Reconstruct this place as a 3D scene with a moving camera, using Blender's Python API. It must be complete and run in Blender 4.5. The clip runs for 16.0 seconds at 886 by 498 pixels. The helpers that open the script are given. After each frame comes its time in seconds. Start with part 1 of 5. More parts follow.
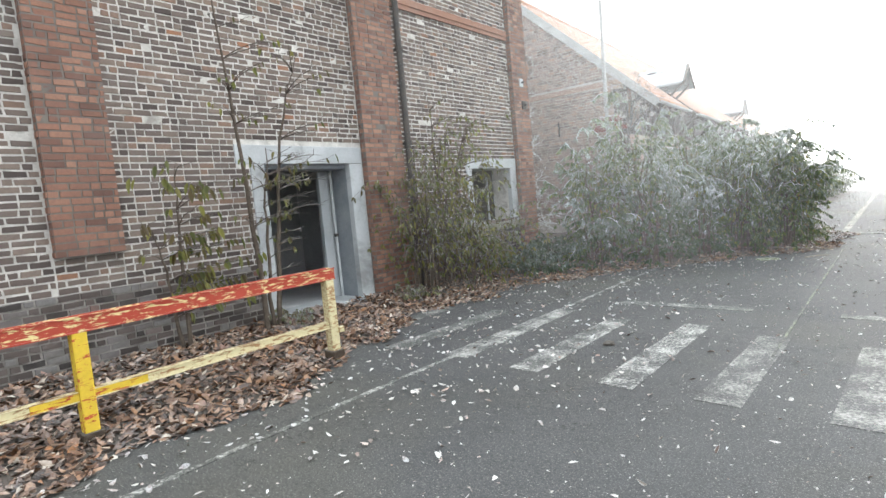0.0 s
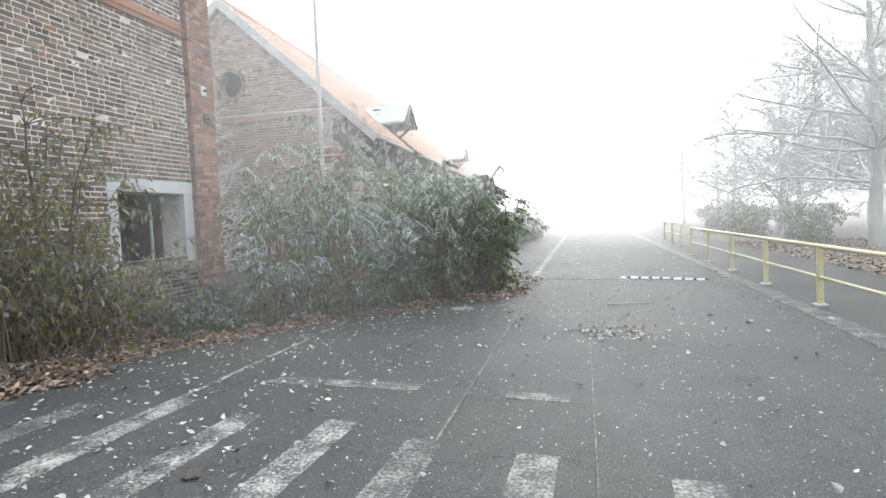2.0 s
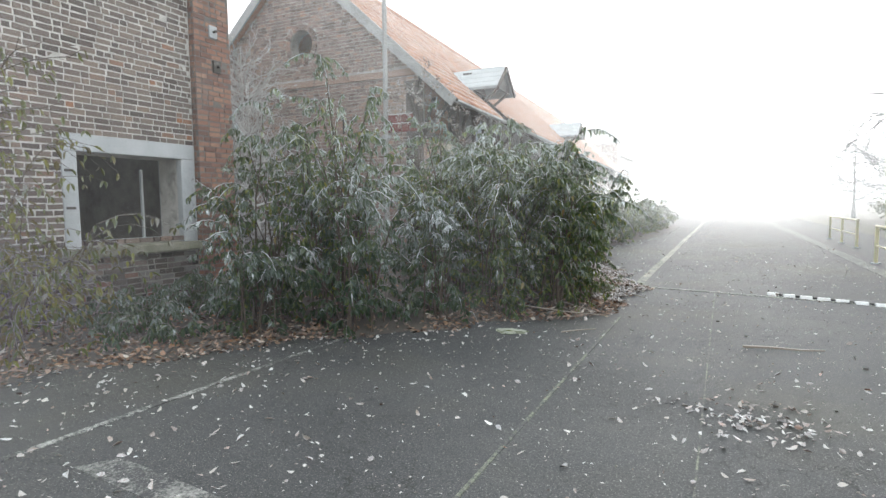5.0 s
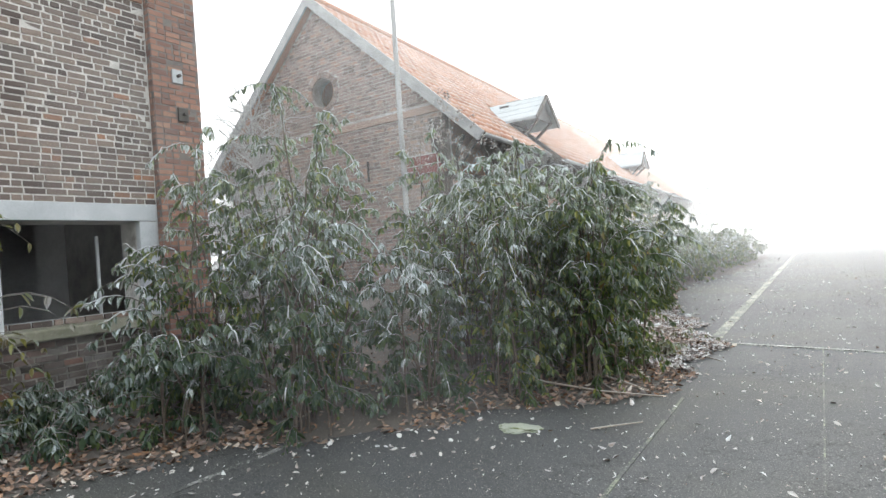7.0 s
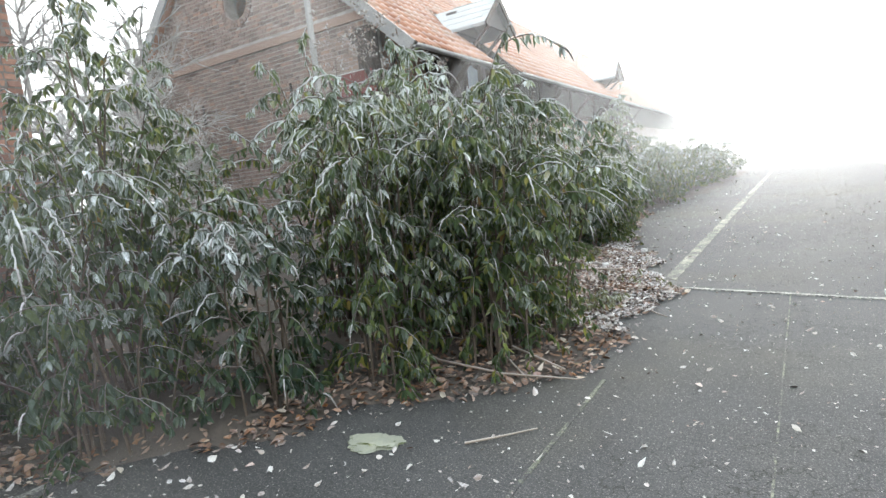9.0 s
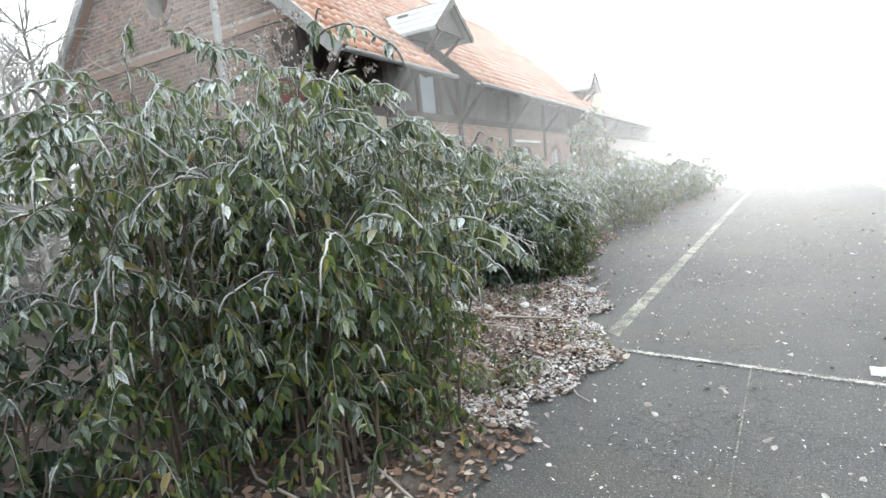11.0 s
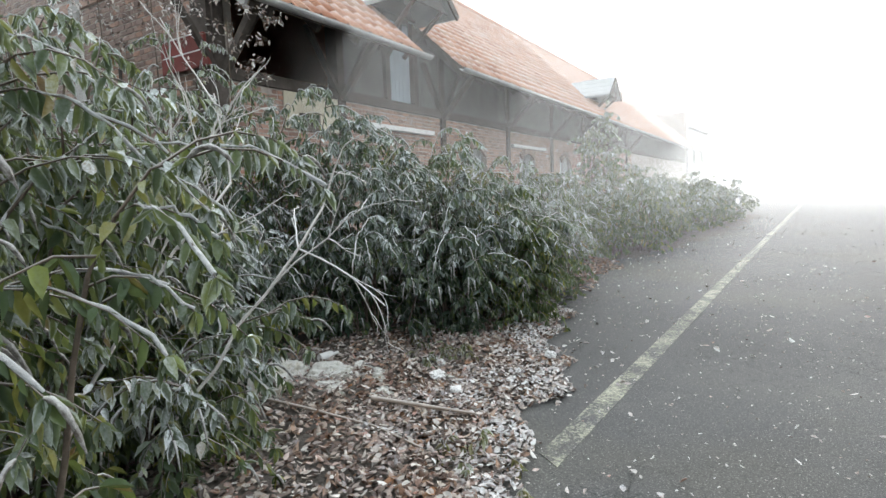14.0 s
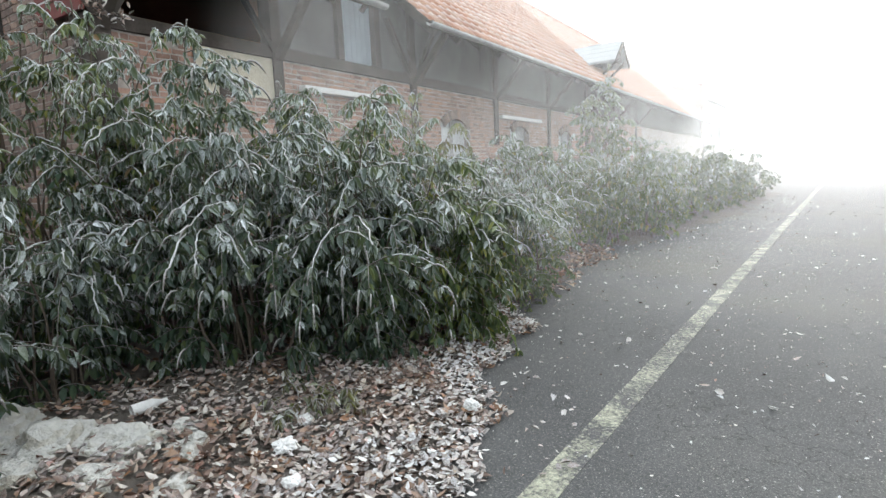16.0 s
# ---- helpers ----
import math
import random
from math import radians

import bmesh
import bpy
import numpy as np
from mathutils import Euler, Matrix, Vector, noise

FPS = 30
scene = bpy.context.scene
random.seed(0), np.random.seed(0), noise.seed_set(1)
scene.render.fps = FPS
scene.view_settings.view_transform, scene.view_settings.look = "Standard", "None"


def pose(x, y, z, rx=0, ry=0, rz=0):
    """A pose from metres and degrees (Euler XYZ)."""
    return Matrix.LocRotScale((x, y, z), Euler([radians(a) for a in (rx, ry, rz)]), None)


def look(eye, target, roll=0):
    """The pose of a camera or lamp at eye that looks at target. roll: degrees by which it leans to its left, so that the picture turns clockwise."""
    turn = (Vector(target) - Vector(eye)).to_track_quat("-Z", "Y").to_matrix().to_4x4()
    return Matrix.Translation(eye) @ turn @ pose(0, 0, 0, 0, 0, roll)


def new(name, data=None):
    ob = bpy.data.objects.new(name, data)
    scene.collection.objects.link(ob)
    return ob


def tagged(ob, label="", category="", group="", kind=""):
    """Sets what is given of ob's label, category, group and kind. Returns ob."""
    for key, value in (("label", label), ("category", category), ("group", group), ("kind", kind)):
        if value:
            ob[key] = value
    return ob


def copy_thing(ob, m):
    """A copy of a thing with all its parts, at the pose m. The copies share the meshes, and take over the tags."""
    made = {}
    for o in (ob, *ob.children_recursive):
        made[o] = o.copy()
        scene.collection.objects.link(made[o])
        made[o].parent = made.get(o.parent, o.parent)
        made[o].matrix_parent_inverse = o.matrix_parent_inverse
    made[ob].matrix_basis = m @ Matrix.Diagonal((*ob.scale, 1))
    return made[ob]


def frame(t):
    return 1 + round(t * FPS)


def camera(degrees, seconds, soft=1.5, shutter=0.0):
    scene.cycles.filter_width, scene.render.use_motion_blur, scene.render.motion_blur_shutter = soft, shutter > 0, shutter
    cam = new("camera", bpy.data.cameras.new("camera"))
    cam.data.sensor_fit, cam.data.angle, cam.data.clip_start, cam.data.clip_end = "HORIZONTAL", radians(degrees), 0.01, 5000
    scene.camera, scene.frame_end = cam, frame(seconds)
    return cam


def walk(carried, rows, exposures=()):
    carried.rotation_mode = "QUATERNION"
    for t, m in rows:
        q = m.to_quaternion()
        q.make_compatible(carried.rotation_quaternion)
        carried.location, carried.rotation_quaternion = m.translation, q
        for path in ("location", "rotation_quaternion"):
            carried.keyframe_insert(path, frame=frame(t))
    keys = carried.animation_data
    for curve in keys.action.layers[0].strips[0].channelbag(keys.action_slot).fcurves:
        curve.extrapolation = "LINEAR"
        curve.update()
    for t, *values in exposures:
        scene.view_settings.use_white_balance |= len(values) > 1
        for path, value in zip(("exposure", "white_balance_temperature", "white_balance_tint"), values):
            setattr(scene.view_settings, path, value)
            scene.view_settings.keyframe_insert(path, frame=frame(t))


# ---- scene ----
cam = camera(78.3, 16.0)
PATH = [
    (0, (0.189, -0.006, 1.49), (-1.102, 1.512, 1.327), -5.3),
    (0.5, (0.155, 0.49, 1.47), (-1.034, 2.083, 1.248), -5.5),
    (1, (0.16, 1.027, 1.463), (-0.95, 2.672, 1.215), -4.7),
    (1.3, (0.183, 1.392, 1.493), (-0.738, 3.151, 1.256), -4.4),
    (1.5, (0.236, 1.62, 1.508), (-0.539, 3.447, 1.259), -4.1),
    (2, (0.373, 2.145, 1.506), (-0.131, 4.077, 1.396), -2.6),
    (2.3, (0.471, 2.49, 1.497), (0.013, 4.434, 1.388), -3.9),
    (2.5, (0.463, 2.66, 1.464), (0.113, 4.626, 1.365), -4.3),
    (3, (0.505, 3.114, 1.459), (0.104, 5.068, 1.317), -5.7),
    (3.5, (0.497, 3.586, 1.453), (-0.21, 5.45, 1.292), -4.4),
    (4, (0.509, 4.092, 1.437), (-0.288, 5.92, 1.288), -3.0),
    (4.2, (0.501, 4.27, 1.442), (-0.303, 6.095, 1.301), -2.2),
    (6.3, (0.492, 6.375, 1.464), (-0.692, 7.982, 1.344), -3.8),
    (6.5, (0.481, 6.541, 1.469), (-0.726, 8.135, 1.413), -4.5),
    (7, (0.482, 6.943, 1.467), (-0.661, 8.583, 1.485), -4.2),
    (7.5, (0.507, 7.435, 1.441), (-0.621, 9.08, 1.293), -6.0),
    (8, (0.508, 7.862, 1.404), (-0.622, 9.499, 1.2), -6.6),
    (8.2, (0.512, 8.054, 1.415), (-0.594, 9.707, 1.208), -7.2),
    (10.3, (0.643, 9.476, 1.683), (-0.5, 11.082, 1.349), -5.0),
    (10.5, (0.653, 9.68, 1.668), (-0.479, 11.308, 1.403), -4.4),
    (11, (0.693, 10.185, 1.652), (-0.389, 11.85, 1.415), -5.8),
    (11.3, (0.674, 10.529, 1.622), (-0.412, 12.197, 1.422), -4.4),
    (11.5, (0.661, 10.746, 1.608), (-0.505, 12.363, 1.449), -7.9),
    (12, (0.648, 11.173, 1.629), (-0.515, 12.798, 1.539), -8.5),
    (12.5, (0.661, 11.578, 1.617), (-0.376, 13.284, 1.492), -6.5),
    (13, (0.632, 11.986, 1.585), (-0.457, 13.661, 1.486), -7.8),
    (13.5, (0.539, 12.384, 1.569), (-0.538, 14.068, 1.5), -7.1),
    (14, (0.39, 12.77, 1.495), (-0.755, 14.398, 1.296), -2.2),
    (14.5, (0.35, 13.143, 1.456), (-0.9, 14.689, 1.24), -4.6),
    (15, (0.272, 13.596, 1.46), (-0.831, 15.25, 1.246), -8.2),
    (15.5, (0.274, 14.058, 1.462), (-0.806, 15.713, 1.16), -4.1),
    (16, (0.205, 14.502, 1.441), (-0.979, 16.091, 1.167), -2.6),
]
walk(cam, [(t, look(eye, target, roll)) for t, eye, target, roll in PATH], exposures=[(0, 1.42), (1.5, 1.33), (3.4, 1.02), (4, 0.96), (6.5, 1.19), (8, 1.28), (10.5, 1.42), (11.2, 1.38), (12.5, 1.1), (14.5, 1.0), (16, 1.12)])

# ---- light: a bright, fog-white winter sky with a low veiled sun beyond the end of the road ----
SUN_UP, SUN_TURN = 16.0, 4.0
world = bpy.data.worlds.new("fog_sky")
scene.world = world
world.use_nodes = True
wnt = world.node_tree
sky = wnt.nodes.new("ShaderNodeTexSky")
sky.sky_type = 'NISHITA'
sky.sun_disc = False
sky.sun_elevation = radians(SUN_UP)
sky.sun_rotation = radians(SUN_TURN)
sky.dust_density = 6.0
sky.air_density = 1.0
hsv = wnt.nodes.new("ShaderNodeHueSaturation")
hsv.inputs["Saturation"].default_value = 0.12
wnt.links.new(sky.outputs[0], hsv.inputs["Color"])
fogmix = wnt.nodes.new("ShaderNodeMix")
fogmix.data_type = 'RGBA'
fogmix.inputs[0].default_value = 0.6
fogmix.inputs[7].default_value = (7.7, 8.3, 8.5, 1)
wnt.links.new(hsv.outputs[0], fogmix.inputs[6])
wnt.links.new(fogmix.outputs[2], wnt.nodes["Background"].inputs[0])
wnt.nodes["Background"].inputs[1].default_value = 0.15

sun_data = bpy.data.lights.new("sun", 'SUN')
sun_data.energy = 1.4
sun_data.angle = radians(35)
sun_data.color = (1.0, 0.98, 0.95)
sun = new("sun", sun_data)
sun_from = Vector((math.sin(radians(SUN_TURN)) * math.cos(radians(SUN_UP)), math.cos(radians(SUN_TURN)) * math.cos(radians(SUN_UP)), math.sin(radians(SUN_UP))))
sun.matrix_world = look(sun_from * 80, (0, 0, 0))

rng = np.random.default_rng(7)


# ---- materials ----
def make(name, rough=0.8, metal=0.0, spec=0.3):
    m = bpy.data.materials.new(name)
    m.use_nodes = True
    b = m.node_tree.nodes["Principled BSDF"]
    b.inputs["Roughness"].default_value = rough
    b.inputs["Metallic"].default_value = metal
    b.inputs["Specular IOR Level"].default_value = spec
    return m, m.node_tree, b


def node(nt, kind, **kw):
    n = nt.nodes.new(kind)
    for k, v in kw.items():
        if k == "noise_dimensions":
            n.noise_dimensions = v
        elif k == "feature":
            n.feature = v
        elif k == "operation":
            n.operation = v
    return n


def where(nt):
    return node(nt, "ShaderNodeNewGeometry").outputs["Position"]


def scaled(nt, src, v):
    m = node(nt, "ShaderNodeMapping")
    m.inputs["Scale"].default_value = v
    nt.links.new(src, m.inputs["Vector"])
    return m.outputs[0]


def noisy(nt, scale, detail=4.0, rough=0.55, src=None, distort=0.0):
    n = node(nt, "ShaderNodeTexNoise")
    n.inputs["Scale"].default_value = scale
    n.inputs["Detail"].default_value = detail
    n.inputs["Roughness"].default_value = rough
    n.inputs["Distortion"].default_value = distort
    nt.links.new(src if src is not None else where(nt), n.inputs["Vector"])
    return n.outputs[0]


def ramp(nt, fac, stops):
    r = node(nt, "ShaderNodeValToRGB")
    e = r.color_ramp.elements
    while len(e) < len(stops):
        e.new(0.5)
    for el, (p, c) in zip(e, stops):
        el.position = p
        el.color = (*c, 1) if not isinstance(c, (int, float)) else (c, c, c, 1)
    nt.links.new(fac, r.inputs[0])
    return r.outputs[0]


def mixed(nt, fac, a, b):
    m = node(nt, "ShaderNodeMix")
    m.data_type = 'RGBA'
    for sock, v in ((m.inputs[0], fac), (m.inputs[6], a), (m.inputs[7], b)):
        if isinstance(v, (int, float)):
            sock.default_value = v
        elif isinstance(v, tuple):
            sock.default_value = (*v, 1)
        else:
            nt.links.new(v, sock)
    return m.outputs[2]


def calc(nt, op, a, b=None):
    m = node(nt, "ShaderNodeMath", operation=op)
    for sock, v in zip(m.inputs, (a, b)):
        if v is None:
            continue
        if isinstance(v, (int, float)):
            sock.default_value = v
        else:
            nt.links.new(v, sock)
    return m.outputs[0]


def bumped(nt, b, height, strength=0.4, dist=0.01):
    n = node(nt, "ShaderNodeBump")
    n.inputs["Strength"].default_value = strength
    n.inputs["Distance"].default_value = dist
    nt.links.new(height, n.inputs["Height"])
    nt.links.new(n.outputs[0], b.inputs["Normal"])


def upward(nt, lo, hi):
    """How far a face looks up, as rime settles on it."""
    s = node(nt, "ShaderNodeSeparateXYZ")
    nt.links.new(node(nt, "ShaderNodeNewGeometry").outputs["Normal"], s.inputs[0])
    r = node(nt, "ShaderNodeMapRange")
    r.inputs[1].default_value, r.inputs[2].default_value = lo, hi
    nt.links.new(s.outputs[2], r.inputs[0])
    return r.outputs[0]


def asphalt_colour(nt):
    big = noisy(nt, 0.45, 5, 0.6)
    mid = noisy(nt, 5.0, 6, 0.65)
    grain = noisy(nt, 120.0, 2, 0.6)
    base = ramp(nt, big, [(0.3, (0.05, 0.053, 0.057)), (0.55, (0.074, 0.077, 0.081)), (0.75, (0.102, 0.104, 0.1))])
    base = mixed(nt, ramp(nt, mid, [(0.35, 0.0), (0.7, 0.55)]), base, (0.055, 0.057, 0.06))
    base = mixed(nt, ramp(nt, noisy(nt, 0.3, 4, 0.6), [(0.5, 0.0), (0.66, 0.55)]), base, (0.088, 0.086, 0.068))
    stones = ramp(nt, grain, [(0.54, 0.0), (0.68, 0.6)])
    base = mixed(nt, stones, base, (0.26, 0.26, 0.25))
    base = mixed(nt, ramp(nt, noisy(nt, 48, 3, 0.7), [(0.52, 0.0), (0.62, 0.6)]), base, (0.035, 0.036, 0.038))
    base = mixed(nt, ramp(nt, noisy(nt, 70, 2, 0.6), [(0.62, 0.0), (0.7, 0.8)]), base, (0.3, 0.3, 0.29))
    base = mixed(nt, ramp(nt, noisy(nt, 14, 5, 0.8), [(0.6, 0.0), (0.72, 0.5)]), base, (0.2, 0.205, 0.19))
    v = node(nt, "ShaderNodeTexVoronoi", feature='DISTANCE_TO_EDGE')
    v.inputs["Scale"].default_value = 3.4
    jog = node(nt, "ShaderNodeVectorMath", operation='ADD')
    n = node(nt, "ShaderNodeTexNoise")
    n.inputs["Scale"].default_value = 3.0
    n.inputs["Detail"].default_value = 5.0
    nt.links.new(where(nt), n.inputs["Vector"])
    nt.links.new(where(nt), jog.inputs[0])
    nt.links.new(n.outputs["Color"], jog.inputs[1])
    nt.links.new(jog.outputs[0], v.inputs["Vector"])
    crack = ramp(nt, v.outputs["Distance"], [(0.0, 1.0), (0.022, 0.0)])
    crack = calc(nt, 'MULTIPLY', crack, ramp(nt, noisy(nt, 0.7, 2), [(0.46, 0.0), (0.56, 0.9)]))
    base = mixed(nt, crack, base, (0.03, 0.03, 0.03))
    return base, calc(nt, 'SUBTRACT', calc(nt, 'MULTIPLY', grain, 0.6), crack)


def asphalt_material():
    m, nt, b = make("asphalt", 0.8, 0, 0.22)
    c, h = asphalt_colour(nt)
    nt.links.new(c, b.inputs["Base Color"])
    bumped(nt, b, h, 0.5, 0.006)
    return m


def paint_material(name, colour, lo, hi):
    m, nt, b = make(name, 0.75)
    c, h = asphalt_colour(nt)
    worn = calc(nt, 'ADD', calc(nt, 'MULTIPLY', noisy(nt, 38, 5, 0.75), 0.6), calc(nt, 'MULTIPLY', noisy(nt, 4, 3), 0.4))
    col = mixed(nt, ramp(nt, worn, [(lo, 0.0), (hi, 1.0)]), c, colour)
    nt.links.new(col, b.inputs["Base Color"])
    bumped(nt, b, h, 0.4, 0.004)
    return m


def brick_material(name, stops, island, frost=0.0):
    m, nt, b = make(name, 0.9, 0, 0.2)
    if island:
        r = node(nt, "ShaderNodeNewGeometry").outputs["Random Per Island"]
    else:
        r = node(nt, "ShaderNodeObjectInfo").outputs["Random"]
    base = ramp(nt, r, stops)
    base = mixed(nt, ramp(nt, noisy(nt, 26, 5, 0.7), [(0.35, 0.0), (0.75, 0.45)]), base, (0.09, 0.08, 0.075))
    base = mixed(nt, ramp(nt, noisy(nt, 1.1, 4, 0.6), [(0.55, 0.0), (0.8, 0.2)]), base, (0.42, 0.4, 0.37))
    if frost:
        base = mixed(nt, calc(nt, 'MULTIPLY', upward(nt, 0.3, 0.9), frost), base, (0.7, 0.72, 0.74))
    nt.links.new(base, b.inputs["Base Color"])
    bumped(nt, b, noisy(nt, 70, 4, 0.7), 0.5, 0.004)
    return m


def mottled(name, a, c, scale=3.0, fine=60.0, rough=0.85, bump=0.4, metal=0.0, dist=0.004, frost=0.0, stain=None):
    m, nt, b = make(name, rough, metal)
    base = mixed(nt, ramp(nt, noisy(nt, scale, 6, 0.65), [(0.35, 0.0), (0.68, 1.0)]), a, c)
    base = mixed(nt, ramp(nt, noisy(nt, fine, 3, 0.6), [(0.45, 0.0), (0.75, 0.4)]), base, tuple(v * 0.6 for v in a))
    if stain:
        base = mixed(nt, ramp(nt, noisy(nt, scale * 0.45, 5, 0.7, distort=0.6), [(0.55, 0.0), (0.68, 0.75)]), base, stain)
    if frost:
        base = mixed(nt, calc(nt, 'MULTIPLY', upward(nt, 0.2, 0.85), frost), base, (0.78, 0.8, 0.82))
    nt.links.new(base, b.inputs["Base Color"])
    bumped(nt, b, noisy(nt, fine, 4, 0.7), bump, dist)
    return m


def flaking(name, top, under, lo=0.47, hi=0.5):
    """Old paint that flakes off in patches down to what lies under it."""
    m, nt, b = make(name, 0.55)
    src = scaled(nt, where(nt), (38, 8, 38))
    flake = ramp(nt, noisy(nt, 1.0, 6, 0.7, src=src, distort=0.4), [(lo, 0.0), (hi, 1.0)])
    rust = ramp(nt, noisy(nt, 9, 5, 0.7), [(0.55, 0.0), (0.66, 0.85)])
    c = mixed(nt, flake, mixed(nt, rust, under, (0.16, 0.07, 0.03)), mixed(nt, noisy(nt, 30, 3), top, tuple(v * 0.7 for v in top)))
    c = mixed(nt, calc(nt, 'MULTIPLY', upward(nt, 0.6, 0.95), 0.25), c, (0.7, 0.7, 0.7))
    nt.links.new(c, b.inputs["Base Color"])
    bumped(nt, b, flake, 0.5, 0.003)
    return m


def leaf_material(name, stops, frost, rough=0.92, thin=0.0):
    """Leaves that differ one by one, with rime on what looks up and on their rims."""
    m, nt, b = make(name, rough, 0, 0.06)
    r = node(nt, "ShaderNodeNewGeometry").outputs["Random Per Island"]
    base = ramp(nt, r, stops)
    base = mixed(nt, ramp(nt, noisy(nt, 45, 3), [(0.4, 0.0), (0.8, 0.35)]), base, (0.03, 0.035, 0.025))
    patch = ramp(nt, noisy(nt, 2.6, 4, 0.6), [(0.36, 0.2), (0.64, 1.0)])
    speck = ramp(nt, noisy(nt, 85, 3, 0.7), [(0.36, 0.35), (0.62, 1.0)])
    rim = node(nt, "ShaderNodeAttribute")
    rim.attribute_name = "rim"
    edge = ramp(nt, rim.outputs["Fac"], [(0.5, 0.0), (0.95, 0.9)])
    both = calc(nt, 'MAXIMUM', calc(nt, 'MULTIPLY', upward(nt, 0.15, 0.75), 1.0), calc(nt, 'MAXIMUM', edge, 0.12))
    rime = calc(nt, 'MULTIPLY', calc(nt, 'MULTIPLY', both, patch), calc(nt, 'MULTIPLY', speck, frost))
    cold = node(nt, "ShaderNodeAttribute")
    cold.attribute_name = "rime"
    rime = calc(nt, 'MINIMUM', calc(nt, 'MULTIPLY', rime, calc(nt, 'MULTIPLY', cold.outputs["Fac"], 2.1)), 0.94)
    base = mixed(nt, rime, base, (0.76, 0.81, 0.86))
    nt.links.new(base, b.inputs["Base Color"])
    bumped(nt, b, noisy(nt, 60, 2), 0.3, 0.003)
    if thin:
        thru = node(nt, "ShaderNodeBsdfTranslucent")
        nt.links.new(mixed(nt, 0.45, base, (0.42, 0.5, 0.13)), thru.inputs["Color"])
        mix = node(nt, "ShaderNodeMixShader")
        mix.inputs[0].default_value = thin
        out = [n for n in nt.nodes if n.type == 'OUTPUT_MATERIAL'][0]
        nt.links.new(b.outputs[0], mix.inputs[1])
        nt.links.new(thru.outputs[0], mix.inputs[2])
        nt.links.new(mix.outputs[0], out.inputs[0])
    return m


def mist_veil(lo, hi, fade=None, rise_to=0.9, thin=None):
    """A flat see-through sheet that stands in for fog haze: mostly clear, it passes light through."""
    m = bpy.data.materials.new("mist")
    m.use_nodes = True
    nt = m.node_tree
    nt.nodes.clear()
    out = node(nt, "ShaderNodeOutputMaterial")
    clear = node(nt, "ShaderNodeBsdfTransparent")
    # fixed normal tilted to sky and sun, so the sheet shows as bright haze
    both = node(nt, "ShaderNodeBsdfTranslucent")
    both.inputs["Color"].default_value = (0.95, 0.96, 0.97, 1)
    ahead = node(nt, "ShaderNodeCombineXYZ")
    for k, v in enumerate((0.0, -0.75, -0.66)):
        ahead.inputs[k].default_value = v
    nt.links.new(ahead.outputs[0], both.inputs["Normal"])
    s = node(nt, "ShaderNodeSeparateXYZ")
    nt.links.new(where(nt), s.inputs[0])
    rise = node(nt, "ShaderNodeMapRange")
    rise.interpolation_type = 'SMOOTHSTEP'
    rise.inputs[1].default_value, rise.inputs[2].default_value = -0.15, rise_to
    nt.links.new(s.outputs[2], rise.inputs[0])
    lump = ramp(nt, noisy(nt, 0.16, 3, 0.5), [(0.3, lo), (0.7, hi)])
    fac = calc(nt, 'MULTIPLY', rise.outputs[0], lump)
    if fade:
        away = node(nt, "ShaderNodeMapRange")
        away.interpolation_type = 'SMOOTHSTEP'
        away.inputs[1].default_value, away.inputs[2].default_value = fade
        nt.links.new(s.outputs[0], away.inputs[0])
        fac = calc(nt, 'MULTIPLY', fac, away.outputs[0])
    if thin:
        side = node(nt, "ShaderNodeMapRange")
        side.interpolation_type = 'SMOOTHSTEP'
        side.inputs[1].default_value, side.inputs[2].default_value = thin
        side.inputs[3].default_value = 0.3
        nt.links.new(s.outputs[0], side.inputs[0])
        fac = calc(nt, 'MULTIPLY', fac, side.outputs[0])
    mix = node(nt, "ShaderNodeMixShader")
    nt.links.new(fac, mix.inputs[0])
    nt.links.new(clear.outputs[0], mix.inputs[1])
    nt.links.new(both.outputs[0], mix.inputs[2])
    nt.links.new(mix.outputs[0], out.inputs[0])
    return m


WALL_BRICKS = [(0.0, (0.08, 0.064, 0.06)), (0.25, (0.135, 0.106, 0.096)), (0.6, (0.19, 0.15, 0.132)), (0.92, (0.25, 0.19, 0.16)), (0.98, (0.25, 0.15, 0.11)), (1.0, (0.34, 0.16, 0.09))]
RED_BRICKS = [(0.0, (0.15, 0.08, 0.065)), (0.3, (0.23, 0.12, 0.09)), (0.7, (0.3, 0.155, 0.11)), (1.0, (0.37, 0.205, 0.15))]
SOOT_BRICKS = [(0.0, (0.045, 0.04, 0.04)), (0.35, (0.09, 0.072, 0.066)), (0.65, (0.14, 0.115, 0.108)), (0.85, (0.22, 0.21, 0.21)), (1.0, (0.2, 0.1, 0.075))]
BARN_BRICKS = [(0.0, (0.2, 0.15, 0.135)), (0.4, (0.29, 0.215, 0.19)), (0.8, (0.35, 0.26, 0.225)), (1.0, (0.4, 0.25, 0.19))]
TILES = [(0.0, (0.4, 0.2, 0.135)), (0.35, (0.52, 0.27, 0.18)), (0.75, (0.58, 0.33, 0.23)), (1.0, (0.5, 0.34, 0.26))]

